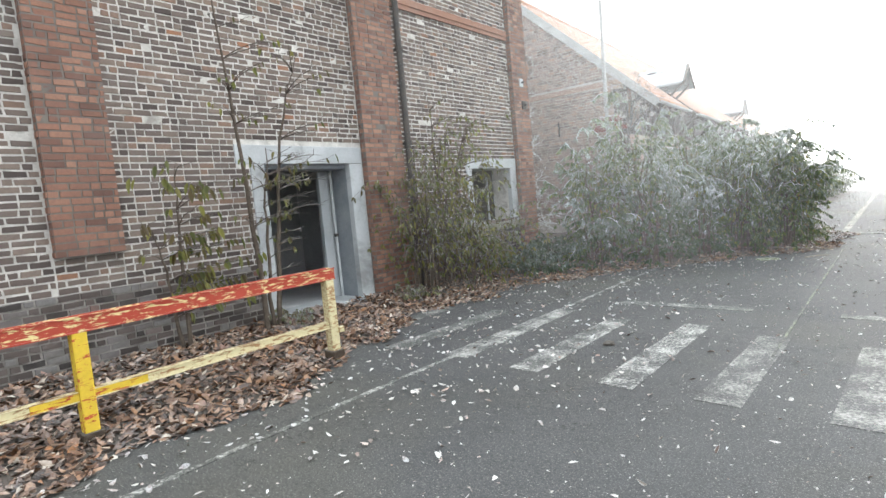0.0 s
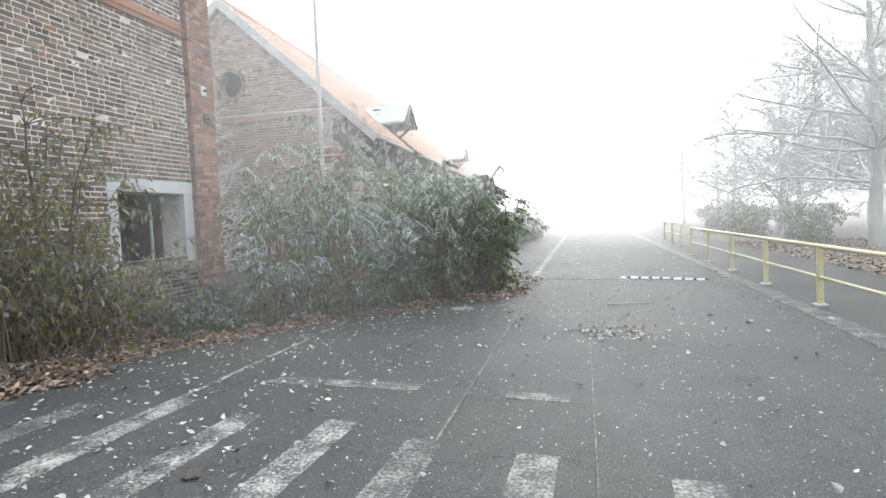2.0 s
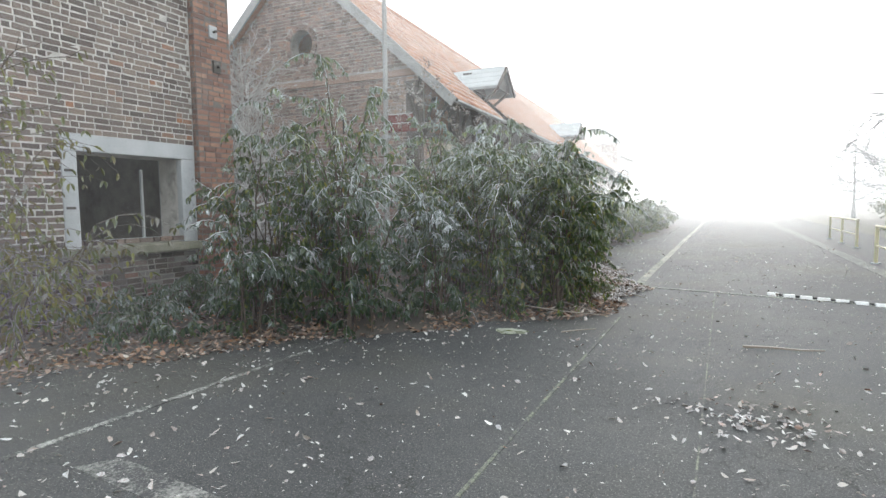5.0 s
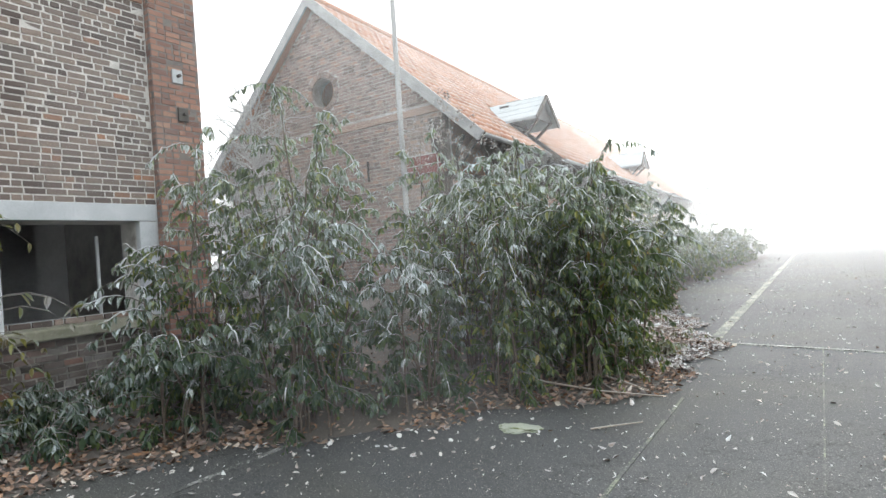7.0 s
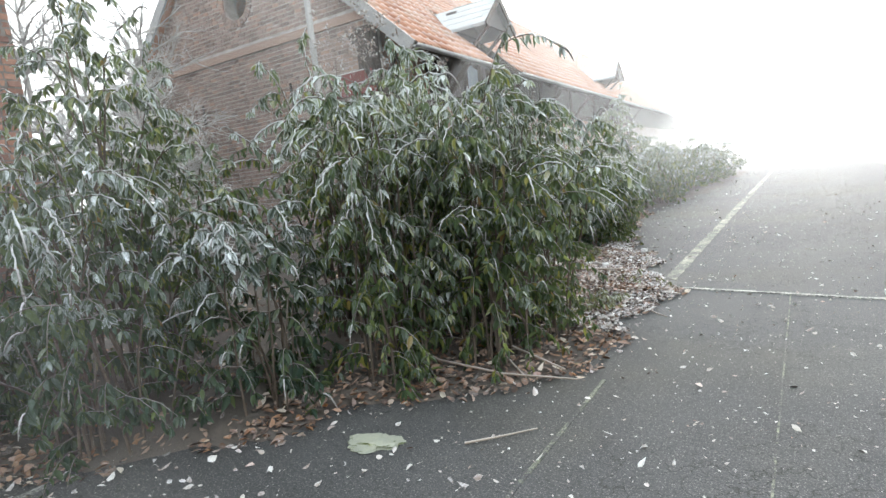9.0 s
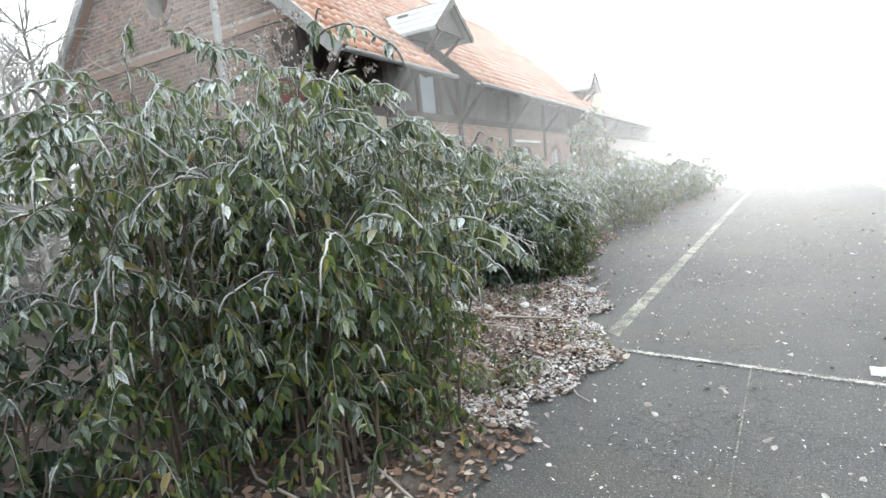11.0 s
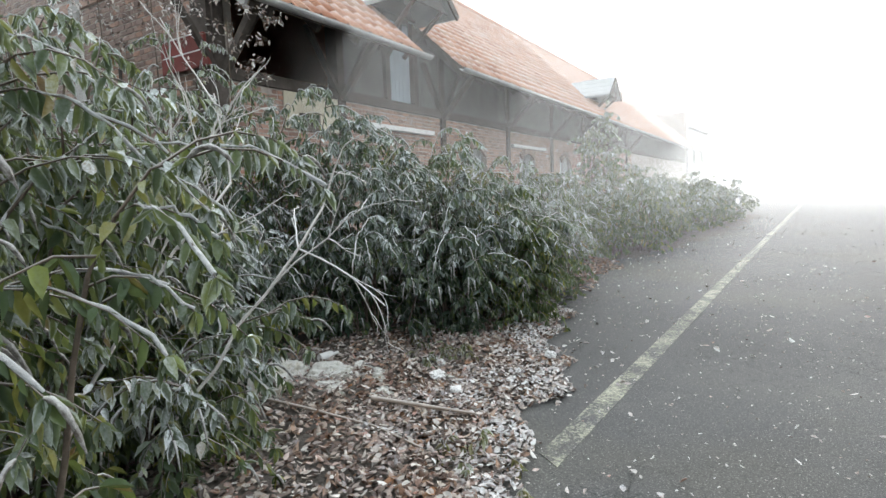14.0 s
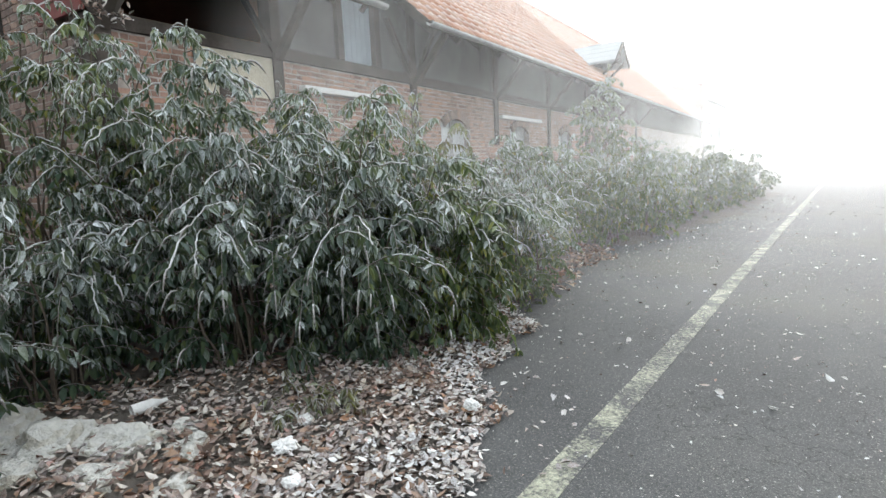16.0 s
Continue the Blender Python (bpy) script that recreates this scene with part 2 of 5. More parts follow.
MAT_ASPHALT = asphalt_material()
MAT_LINE = paint_material("worn_white_paint", (0.55, 0.55, 0.53), 0.47, 0.64)
MAT_LINE_FAINT = paint_material("faint_white_paint", (0.42, 0.42, 0.4), 0.48, 0.68)
MAT_MOSSY_LINE = paint_material("mossy_line_paint", (0.46, 0.47, 0.36), 0.47, 0.66)
MAT_SEAM = paint_material("rimed_seam", (0.5, 0.51, 0.47), 0.44, 0.58)
MAT_SEAM_FAINT = paint_material("mossy_seam", (0.25, 0.27, 0.2), 0.48, 0.62)
MAT_STRIP = paint_material("frosted_concrete_strip", (0.4, 0.4, 0.38), 0.51, 0.7)
MAT_SOIL = mottled("leaf_mould", (0.05, 0.038, 0.028), (0.095, 0.07, 0.052), 2.0, 40, 0.95, 0.9, dist=0.02, frost=0.08)
MAT_VERGE = mottled("frosted_verge", (0.085, 0.08, 0.06), (0.15, 0.125, 0.1), 0.7, 20, 0.95, 0.8, dist=0.03, frost=0.07)
MAT_MORTAR = mottled("mortar", (0.68, 0.66, 0.63), (0.44, 0.42, 0.4), 7, 60, stain=(0.22, 0.2, 0.18))
MAT_MORTAR_BARN = mottled("barn_mortar", (0.46, 0.42, 0.39), (0.27, 0.24, 0.22), 5, 60, stain=(0.18, 0.15, 0.14))
MAT_MORTAR_DARK = mottled("sooty_mortar", (0.2, 0.18, 0.165), (0.11, 0.1, 0.092), 3, 50)
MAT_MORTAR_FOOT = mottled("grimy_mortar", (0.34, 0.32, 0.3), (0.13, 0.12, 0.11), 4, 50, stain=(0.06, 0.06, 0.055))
MAT_BRICK = brick_material("wall_brick_single", WALL_BRICKS, False)
MAT_BRICKS = brick_material("wall_brick", WALL_BRICKS, True)
MAT_RED = brick_material("pilaster_brick_single", RED_BRICKS, False)
MAT_REDS = brick_material("pilaster_brick", RED_BRICKS, True)
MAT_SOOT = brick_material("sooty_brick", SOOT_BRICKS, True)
MAT_BARN = brick_material("barn_brick", BARN_BRICKS, True, 0.3)
MAT_BARN_ONE = brick_material("barn_brick_single", BARN_BRICKS, False, 0.3)
SIDE_BRICKS = [(0.0, (0.25, 0.16, 0.135)), (0.4, (0.37, 0.235, 0.19)), (0.8, (0.43, 0.28, 0.23)), (1.0, (0.46, 0.26, 0.19))]
MAT_SIDE = brick_material("side_brick", SIDE_BRICKS, True, 0.3)
MAT_SIDE_ONE = brick_material("side_brick_single", SIDE_BRICKS, False, 0.3)
# the strong whitening on the tiles is rime plus haze put into the colour
MAT_TILE = brick_material("roof_tile_single", TILES, False, 0.55)
MAT_TILES = brick_material("roof_tile", TILES, True, 0.55)
MAT_CONCRETE = mottled("pale_concrete", (0.5, 0.52, 0.54), (0.38, 0.4, 0.42), 2.5, 50, 0.85, 0.3, stain=(0.22, 0.22, 0.22))
MAT_REVEAL = mottled("blue_grey_render", (0.2, 0.22, 0.25), (0.3, 0.32, 0.34), 2.2, 40, 0.9, 0.3, stain=(0.09, 0.095, 0.1))
MAT_SILL = mottled("mossy_stone", (0.3, 0.29, 0.24), (0.18, 0.18, 0.13), 5, 60, 0.9, 0.5)
MAT_ROOM = mottled("dim_plaster", (0.66, 0.66, 0.67), (0.5, 0.5, 0.51), 1.5, 20, 0.95, 0.3)
MAT_WHITE = mottled("old_white_paint", (0.62, 0.64, 0.66), (0.48, 0.5, 0.52), 6, 70, 0.6, 0.2)
MAT_PIPE = mottled("dark_iron_pipe", (0.05, 0.05, 0.05), (0.09, 0.075, 0.065), 6, 60, 0.6, 0.3, 0.3)
MAT_RAIL_RED = flaking("flaking_red_paint", (0.42, 0.06, 0.035), (0.72, 0.6, 0.3), 0.43, 0.46)
MAT_RAIL_YELLOW = flaking("flaking_yellow_paint", (0.72, 0.5, 0.05), (0.4, 0.07, 0.03), 0.42, 0.44)
MAT_RAIL_CREAM = flaking("flaking_cream_paint", (0.7, 0.62, 0.38), (0.34, 0.2, 0.1), 0.45, 0.48)
MAT_RAIL_PALE = flaking("frosted_yellow_paint", (0.6, 0.55, 0.3), (0.48, 0.47, 0.42), 0.42, 0.48)
MAT_RED_PANEL = mottled("faded_red_paint", (0.2, 0.045, 0.04), (0.13, 0.035, 0.032), 5, 50, 0.6, 0.3, frost=0.4)
MAT_TIMBER = mottled("dark_timber", (0.06, 0.05, 0.045), (0.11, 0.095, 0.085), 4, 50, 0.85, 0.4)
# grey boards, base colour darkened to imitate the shade under the eaves
MAT_BOARD = mottled("weathered_shade_dark_boards", (0.11, 0.107, 0.108), (0.165, 0.16, 0.16), 2.5, 40, 0.9, 0.3)
MAT_BARGE = mottled("grey_barge_board", (0.42, 0.42, 0.42), (0.3, 0.3, 0.3), 4, 50, 0.8, 0.3, frost=0.4)
MAT_SLATE = mottled("frosted_slate", (0.3, 0.34, 0.36), (0.42, 0.46, 0.48), 3, 40, 0.6, 0.3, frost=0.35)
MAT_GUTTER = mottled("grey_zinc", (0.42, 0.43, 0.44), (0.3, 0.31, 0.32), 5, 60, 0.5, 0.2, 0.5, frost=0.35)
MAT_DOOR = mottled("pale_blue_door_paint", (0.36, 0.42, 0.48), (0.3, 0.35, 0.4), 3, 40, 0.7, 0.2)
MAT_CREAM = mottled("cream_plaster", (0.58, 0.54, 0.44), (0.46, 0.43, 0.35), 3, 40, 0.9, 0.3)
MAT_STEM = mottled("grey_brown_bark", (0.08, 0.063, 0.05), (0.15, 0.12, 0.095), 12, 90, 0.9, 0.4, frost=0.3)
MAT_TWIG = mottled("rimed_twig", (0.42, 0.4, 0.38), (0.6, 0.59, 0.58), 14, 90, 0.9, 0.4, frost=0.7)
MAT_DEAD_TWIG = mottled("rimed_dead_twig", (0.42, 0.4, 0.38), (0.66, 0.65, 0.64), 14, 90, 0.9, 0.5, frost=0.9)
MAT_BARK = mottled("rimed_bark", (0.26, 0.26, 0.265), (0.36, 0.36, 0.37), 3, 40, 0.95, 0.5, frost=0.5)
# rimed bark again, its base colour lifted to imitate distant haze
MAT_HAZE_TWIG = mottled("far_rimed_hazy_twigs", (0.3, 0.31, 0.32), (0.4, 0.41, 0.42), 2, 20, 0.95, 0.2, frost=0.4)
MAT_RUBBLE = mottled("frosted_rubble", (0.76, 0.74, 0.68), (0.5, 0.47, 0.4), 13, 60, 0.95, 1.0, dist=0.03, frost=0.5, stain=(0.32, 0.28, 0.2))
MAT_PALE = mottled("white_rubber", (0.72, 0.73, 0.74), (0.6, 0.6, 0.6), 8, 60, 0.7, 0.2)
MAT_BLACK = mottled("black_rubber", (0.04, 0.04, 0.04), (0.07, 0.07, 0.07), 8, 60, 0.8, 0.2)
MAT_MOSS = mottled("moss", (0.1, 0.13, 0.05), (0.2, 0.22, 0.1), 14, 80, 1.0, 0.8, frost=0.3)
# far wall colour, with the paleness of fog haze put into it
MAT_HAZE_WALL = mottled("haze_pale_wall", (0.62, 0.62, 0.62), (0.52, 0.52, 0.51), 3, 40, 0.9, 0.3)
MAT_GREY_POLE = mottled("grey_pole", (0.4, 0.4, 0.4), (0.32, 0.32, 0.31), 3, 40, 0.9, 0.3)
MAT_STICK = mottled("dead_wood", (0.24, 0.19, 0.15), (0.34, 0.28, 0.23), 10, 80, 0.9, 0.4, frost=0.3)
MAT_MIST_WALL = mist_veil(0.05, 0.066, (0.0, -2.0), 1.1, (-4.2, -1.8))
MAT_MIST_THICKET = mist_veil(0.016, 0.026, (-0.3, -1.2), 0.7)
MAT_MIST_GAP = mist_veil(0.07, 0.11, (-3.4, -6.2))
MAT_MIST_RAIL = mist_veil(0.05, 0.08, (1.6, 5.0), 0.9)
MAT_MIST_THIN = mist_veil(0.065, 0.09, None, 1.1)
MAT_MIST = mist_veil(0.07, 0.1, None, 1.4)
MAT_MIST_FAR = mist_veil(0.09, 0.13, None, 1.3)
MAT_MIST_DEEP = mist_veil(0.17, 0.24, None, 1.3)

GREENS = [(0.0, (0.034, 0.056, 0.032)), (0.35, (0.05, 0.08, 0.042)), (0.65, (0.07, 0.108, 0.048)), (0.88, (0.15, 0.19, 0.05)), (0.97, (0.25, 0.24, 0.06)), (1.0, (0.2, 0.1, 0.05))]
YELLOWS = [(0.0, (0.06, 0.065, 0.03)), (0.3, (0.12, 0.13, 0.045)), (0.5, (0.24, 0.22, 0.06)), (0.65, (0.13, 0.085, 0.05)), (1.0, (0.075, 0.045, 0.032))]
DARKS = [(0.0, (0.026, 0.05, 0.04)), (0.4, (0.042, 0.074, 0.054)), (0.8, (0.062, 0.094, 0.054)), (1.0, (0.1, 0.13, 0.05))]
FALLEN = [(0.0, (0.05, 0.03, 0.022)), (0.25, (0.11, 0.058, 0.035)), (0.5, (0.2, 0.105, 0.06)), (0.72, (0.32, 0.2, 0.13)), (0.84, (0.33, 0.15, 0.06)), (0.91, (0.58, 0.52, 0.44)), (1.0, (0.26, 0.12, 0.08))]
MAT_LEAF = leaf_material("rimed_shrub_leaves", GREENS, 1.0, thin=0.22)
MAT_LEAF_YELLOW = leaf_material("yellowing_shrub_leaves", YELLOWS, 0.5, thin=0.3)
MAT_LEAF_DARK = leaf_material("dark_rimed_leaves", DARKS, 1.0, thin=0.18)
MAT_RIME = mottled("rime", (0.74, 0.77, 0.8), (0.4, 0.42, 0.42), 50, 260, 0.95, 1.0, dist=0.012, frost=0.7)
MAT_LEAF_WEED = leaf_material("low_weed_leaves", DARKS, 0.35, thin=0.18)
MAT_SPIKE = mottled("rimed_flower_spikes", (0.1, 0.085, 0.07), (0.42, 0.42, 0.41), 60, 220, 0.95, 0.9, dist=0.01, frost=0.75)
MAT_FALLEN = leaf_material("fallen_leaves", FALLEN, 0.2, 0.8)
MAT_FALLEN_DRIFT = leaf_material("drifted_leaves", [(0.0, (0.09, 0.05, 0.038)), (0.3, (0.2, 0.12, 0.09)), (0.5, (0.28, 0.21, 0.17)), (0.75, (0.42, 0.36, 0.31)), (0.9, (0.58, 0.55, 0.51)), (1.0, (0.34, 0.13, 0.08))], 0.27, 0.85)
MAT_FALLEN_PALE = leaf_material("pale_fallen_leaves", [(0.0, (0.1, 0.06, 0.045)), (0.3, (0.23, 0.15, 0.12)), (0.5, (0.3, 0.24, 0.2)), (0.75, (0.48, 0.44, 0.4)), (0.9, (0.62, 0.6, 0.57)), (1.0, (0.36, 0.16, 0.09))], 0.6, 0.85)


# ---- building helpers ----
def thing(name, at=(0, 0, 0), label="", category="", group="", turn=0.0):
    ob = new(name)
    ob.matrix_basis = pose(*at, 0, 0, turn)
    return tagged(ob, label, category, group)


def part(name, bm, material, parent=None, label=""):
    me = bpy.data.meshes.new(name)
    bm.to_mesh(me)
    bm.free()
    me.materials.append(material)
    ob = new(name, me)
    ob.parent = parent
    return tagged(ob, label)


def box(bm, x0, x1, y0, y1, z0, z1, bevel=0.0):
    made = bmesh.ops.create_cube(bm, size=1)["verts"]
    for v in made:
        v.co = Vector(((x0 + x1) / 2 + v.co.x * (x1 - x0), (y0 + y1) / 2 + v.co.y * (y1 - y0), (z0 + z1) / 2 + v.co.z * (z1 - z0)))
    if bevel:
        edges = list({e for v in made for e in v.link_edges})
        bmesh.ops.bevel(bm, geom=edges, offset=bevel, segments=2, affect='EDGES', profile=0.6)
    return made


def boxes(*specs, bevel=0.0):
    bm = bmesh.new()
    for s in specs:
        box(bm, *s, bevel=bevel)
    return bm


def bar(bm, a, b, w, h):
    """A squared timber from a to b."""
    a, b = Vector(a), Vector(b)
    d = b - a
    m = Matrix.Translation((a + b) / 2) @ d.to_track_quat('Z', 'Y').to_matrix().to_4x4()
    for v in bmesh.ops.create_cube(bm, size=1)["verts"]:
        v.co = m @ Vector((v.co.x * w, v.co.y * h, v.co.z * d.length))


def raw_mesh(name, verts, tris, quads, material, parent=None, label="", smooth=False):
    """A mesh object straight from arrays of corners, triangles and quads."""
    verts, tris, quads = np.asarray(verts, np.float32), np.asarray(tris, np.int32).reshape(-1, 3), np.asarray(quads, np.int32).reshape(-1, 4)
    me = bpy.data.meshes.new(name)
    me.vertices.add(len(verts))
    me.vertices.foreach_set("co", verts.ravel())
    loops = np.concatenate([tris.ravel(), quads.ravel()])
    me.loops.add(len(loops))
    me.loops.foreach_set("vertex_index", loops)
    count = np.concatenate([np.full(len(tris), 3), np.full(len(quads), 4)]).astype(np.int32)
    start = np.concatenate([[0], np.cumsum(count)[:-1]]).astype(np.int32)
    me.polygons.add(len(count))
    me.polygons.foreach_set("loop_start", start)
    me.polygons.foreach_set("loop_total", count)
    if smooth:
        me.polygons.foreach_set("use_smooth", np.ones(len(count), bool))
    me.update(calc_edges=True)
    me.validate()
    me.materials.append(material)
    ob = new(name, me)
    ob.parent = parent
    return tagged(ob, label)


class Tubes:
    """Collects tapered round branches into one mesh."""

    def __init__(self):
        self.v, self.q, self.n = [], [], 0

    def add(self, pts, radii, sides=5):
        pts = np.asarray(pts, float)
        k = len(pts)
        t = np.gradient(pts, axis=0)
        t /= np.linalg.norm(t, axis=1)[:, None] + 1e-9
        ref = np.where(np.abs(t[:, 2:3]) > 0.9, np.array([[1.0, 0, 0]]), np.array([[0, 0, 1.0]]))
        u = np.cross(t, ref)
        u /= np.linalg.norm(u, axis=1)[:, None] + 1e-9
        w = np.cross(t, u)
        a = np.arange(sides) * 2 * np.pi / sides
        ring = pts[:, None] + (u[:, None] * np.cos(a)[None, :, None] + w[:, None] * np.sin(a)[None, :, None]) * np.asarray(radii)[:, None, None]
        i = np.arange(k - 1)[:, None] * sides + self.n
        j = np.arange(sides)[None]
        j2 = (j + 1) % sides
        self.q.append(np.stack([i + j, i + j2, i + sides + j2, i + sides + j], -1).reshape(-1, 4))
        self.v.append(ring.reshape(-1, 3))
        self.n += k * sides

    def done(self, name, material, parent=None, label=""):
        return raw_mesh(name, np.concatenate(self.v), [], np.concatenate(self.q), material, parent, label, smooth=True)


LEAF_V = np.array([[0, 0, 0], [0.28, 0.42, 0.05], [0.3, 0, -0.06], [0.28, -0.42, 0.05], [0.62, 0.38, 0.0], [0.64, 0, -0.12], [0.62, -0.38, 0.0], [1.0, 0, -0.16]])
LEAF_T = np.array([[0, 2, 1], [0, 3, 2], [4, 5, 7], [5, 6, 7]])
LEAF_Q = np.array([[1, 2, 5, 4], [2, 3, 6, 5]])


def leaf_arrays(at, along, size, width, droop=1.0):
    """Folded, lance-shaped leaves: their feet, the way they point, their lengths and widths."""
    n = len(at)
    along = along / (np.linalg.norm(along, axis=1)[:, None] + 1e-9)
    up = np.tile([[0.0, 0, 1]], (n, 1)) + rng.normal(0, 0.35, (n, 3))
    side = np.cross(up, along)
    side /= np.linalg.norm(side, axis=1)[:, None] + 1e-9
    nor = np.cross(along, side)
    v = (at[:, None] + along[:, None] * (LEAF_V[None, :, 0:1] * size[:, None, None]) + side[:, None] * (LEAF_V[None, :, 1:2] * width[:, None, None])
         + nor[:, None] * (LEAF_V[None, :, 2:3] * size[:, None, None] * droop))
    off = (np.arange(n) * 8)[:, None, None]
    return v.reshape(-1, 3), (LEAF_T[None] + off).reshape(-1, 3), (LEAF_Q[None] + off).reshape(-1, 4)


def leaf_mesh(name, at, along, size, width, material, parent, label="", droop=1.0, rime=None):
    v, t, q = leaf_arrays(np.asarray(at, float), np.asarray(along, float), np.asarray(size, float), np.asarray(width, float), droop)
    ob = raw_mesh(name, v, t, q, material, parent, label)
    rim = ob.data.attributes.new("rim", 'FLOAT', 'POINT')
    rim.data.foreach_set("value", np.tile(np.array([0.3, 1, 0, 1, 1, 0, 1, 1], np.float32), len(v) // 8))
    cold = ob.data.attributes.new("rime", 'FLOAT', 'POINT')
    cold.data.foreach_set("value", np.repeat(np.full(len(v) // 8, 0.6) if rime is None else rime, 8).astype(np.float32))
    return tagged(ob, kind="stuff")


# ---- ground ----
def sheet(name, x0, x1, y0, y1, z, material, parent=None):
    bm = bmesh.new()
    box(bm, x0, x1, y0, y1, z - 0.3, z)
    return part(name, bm, material, parent)


def ground():
    g = sheet("ground", -400, 400, -400, 900, -0.02, MAT_VERGE)
    tagged(g, "frosted grass and leaf mould under bare trees", "ground", kind="structure")
    r = sheet("road", -6.45, 6.2, -60, 260, 0.0, MAT_ASPHALT)
    tagged(r, "worn grey asphalt road with fine cracks", "road", kind="structure")


EDGE_Y = [-12, 0.6, 2.0, 3.4, 5.2, 7.6, 9.0, 10.0, 11.2, 11.8, 12.6, 13.5, 14.4, 15.4, 16.4, 17.2, 17.9, 18.4, 19.6, 21.8, 24.0, 26.5, 31.0, 60.0]
EDGE_X = [-3.9, -3.9, -3.78, -4.2, -5.0, -4.7, -4.0, -2.95, -2.1, -1.05, -0.95, -0.85, -0.8, -0.98, -1.35, -1.6, -1.85, -2.15, -2.6, -2.75, -3.1, -2.5, -2.0, -1.9]


def bed_height(x, y):
    """The leaf mould's height: it feathers out on the asphalt and banks up towards the walls."""
    x, y = np.asarray(x, float), np.asarray(y, float)
    d = np.interp(y, EDGE_Y, EDGE_X) + 0.14 * np.sin(y * 3.1) + 0.08 * np.sin(y * 7.7 + 1) - x
    h = np.clip(d * 0.09, -0.05, 0.13)
    return np.where(d > 0, h + 0.018 * np.sin(x * 5 + y * 3) * np.sin(y * 4.3 - x * 2) * np.clip(d * 2, 0, 1), -0.05), d


def leaf_bed():
    xs, ys = np.arange(-16.0, -0.3, 0.11), np.arange(-8.0, 42.0, 0.14)
    gx, gy = np.meshgrid(xs, ys)
    z, d = bed_height(gx, gy)
    inside = (gx < -6.3) & (gy < 11.3)
    z = np.where(inside, -0.08, z)
    n, m = len(ys), len(xs)
    idx = np.arange(n * m).reshape(n, m)
    quads = np.stack([idx[:-1, :-1], idx[:-1, 1:], idx[1:, 1:], idx[1:, :-1]], -1).reshape(-1, 4)
    ob = raw_mesh("leaf_mould", np.stack([gx, gy, z], -1).reshape(-1, 3), [], quads, MAT_SOIL, None, "", True)
    tagged(ob, "dark leaf mould banked along the walls", "soil", kind="structure")


def fallen(name, x, y, z, size, material, label):
    n = len(x)
    a = rng.uniform(0, 2 * np.pi, n)
    along = np.stack([np.cos(a), np.sin(a), rng.normal(0.06, 0.26, n)], -1)
    ob = leaf_mesh(name, np.stack([x, y, z + 0.012 + rng.uniform(0, 0.012, n)], -1), along, size, size * rng.uniform(0.4, 0.8, n), material, None, droop=rng.uniform(-2.2, 2.4, n)[:, None, None])
    tagged(ob, label, "leaves", kind="stuff")


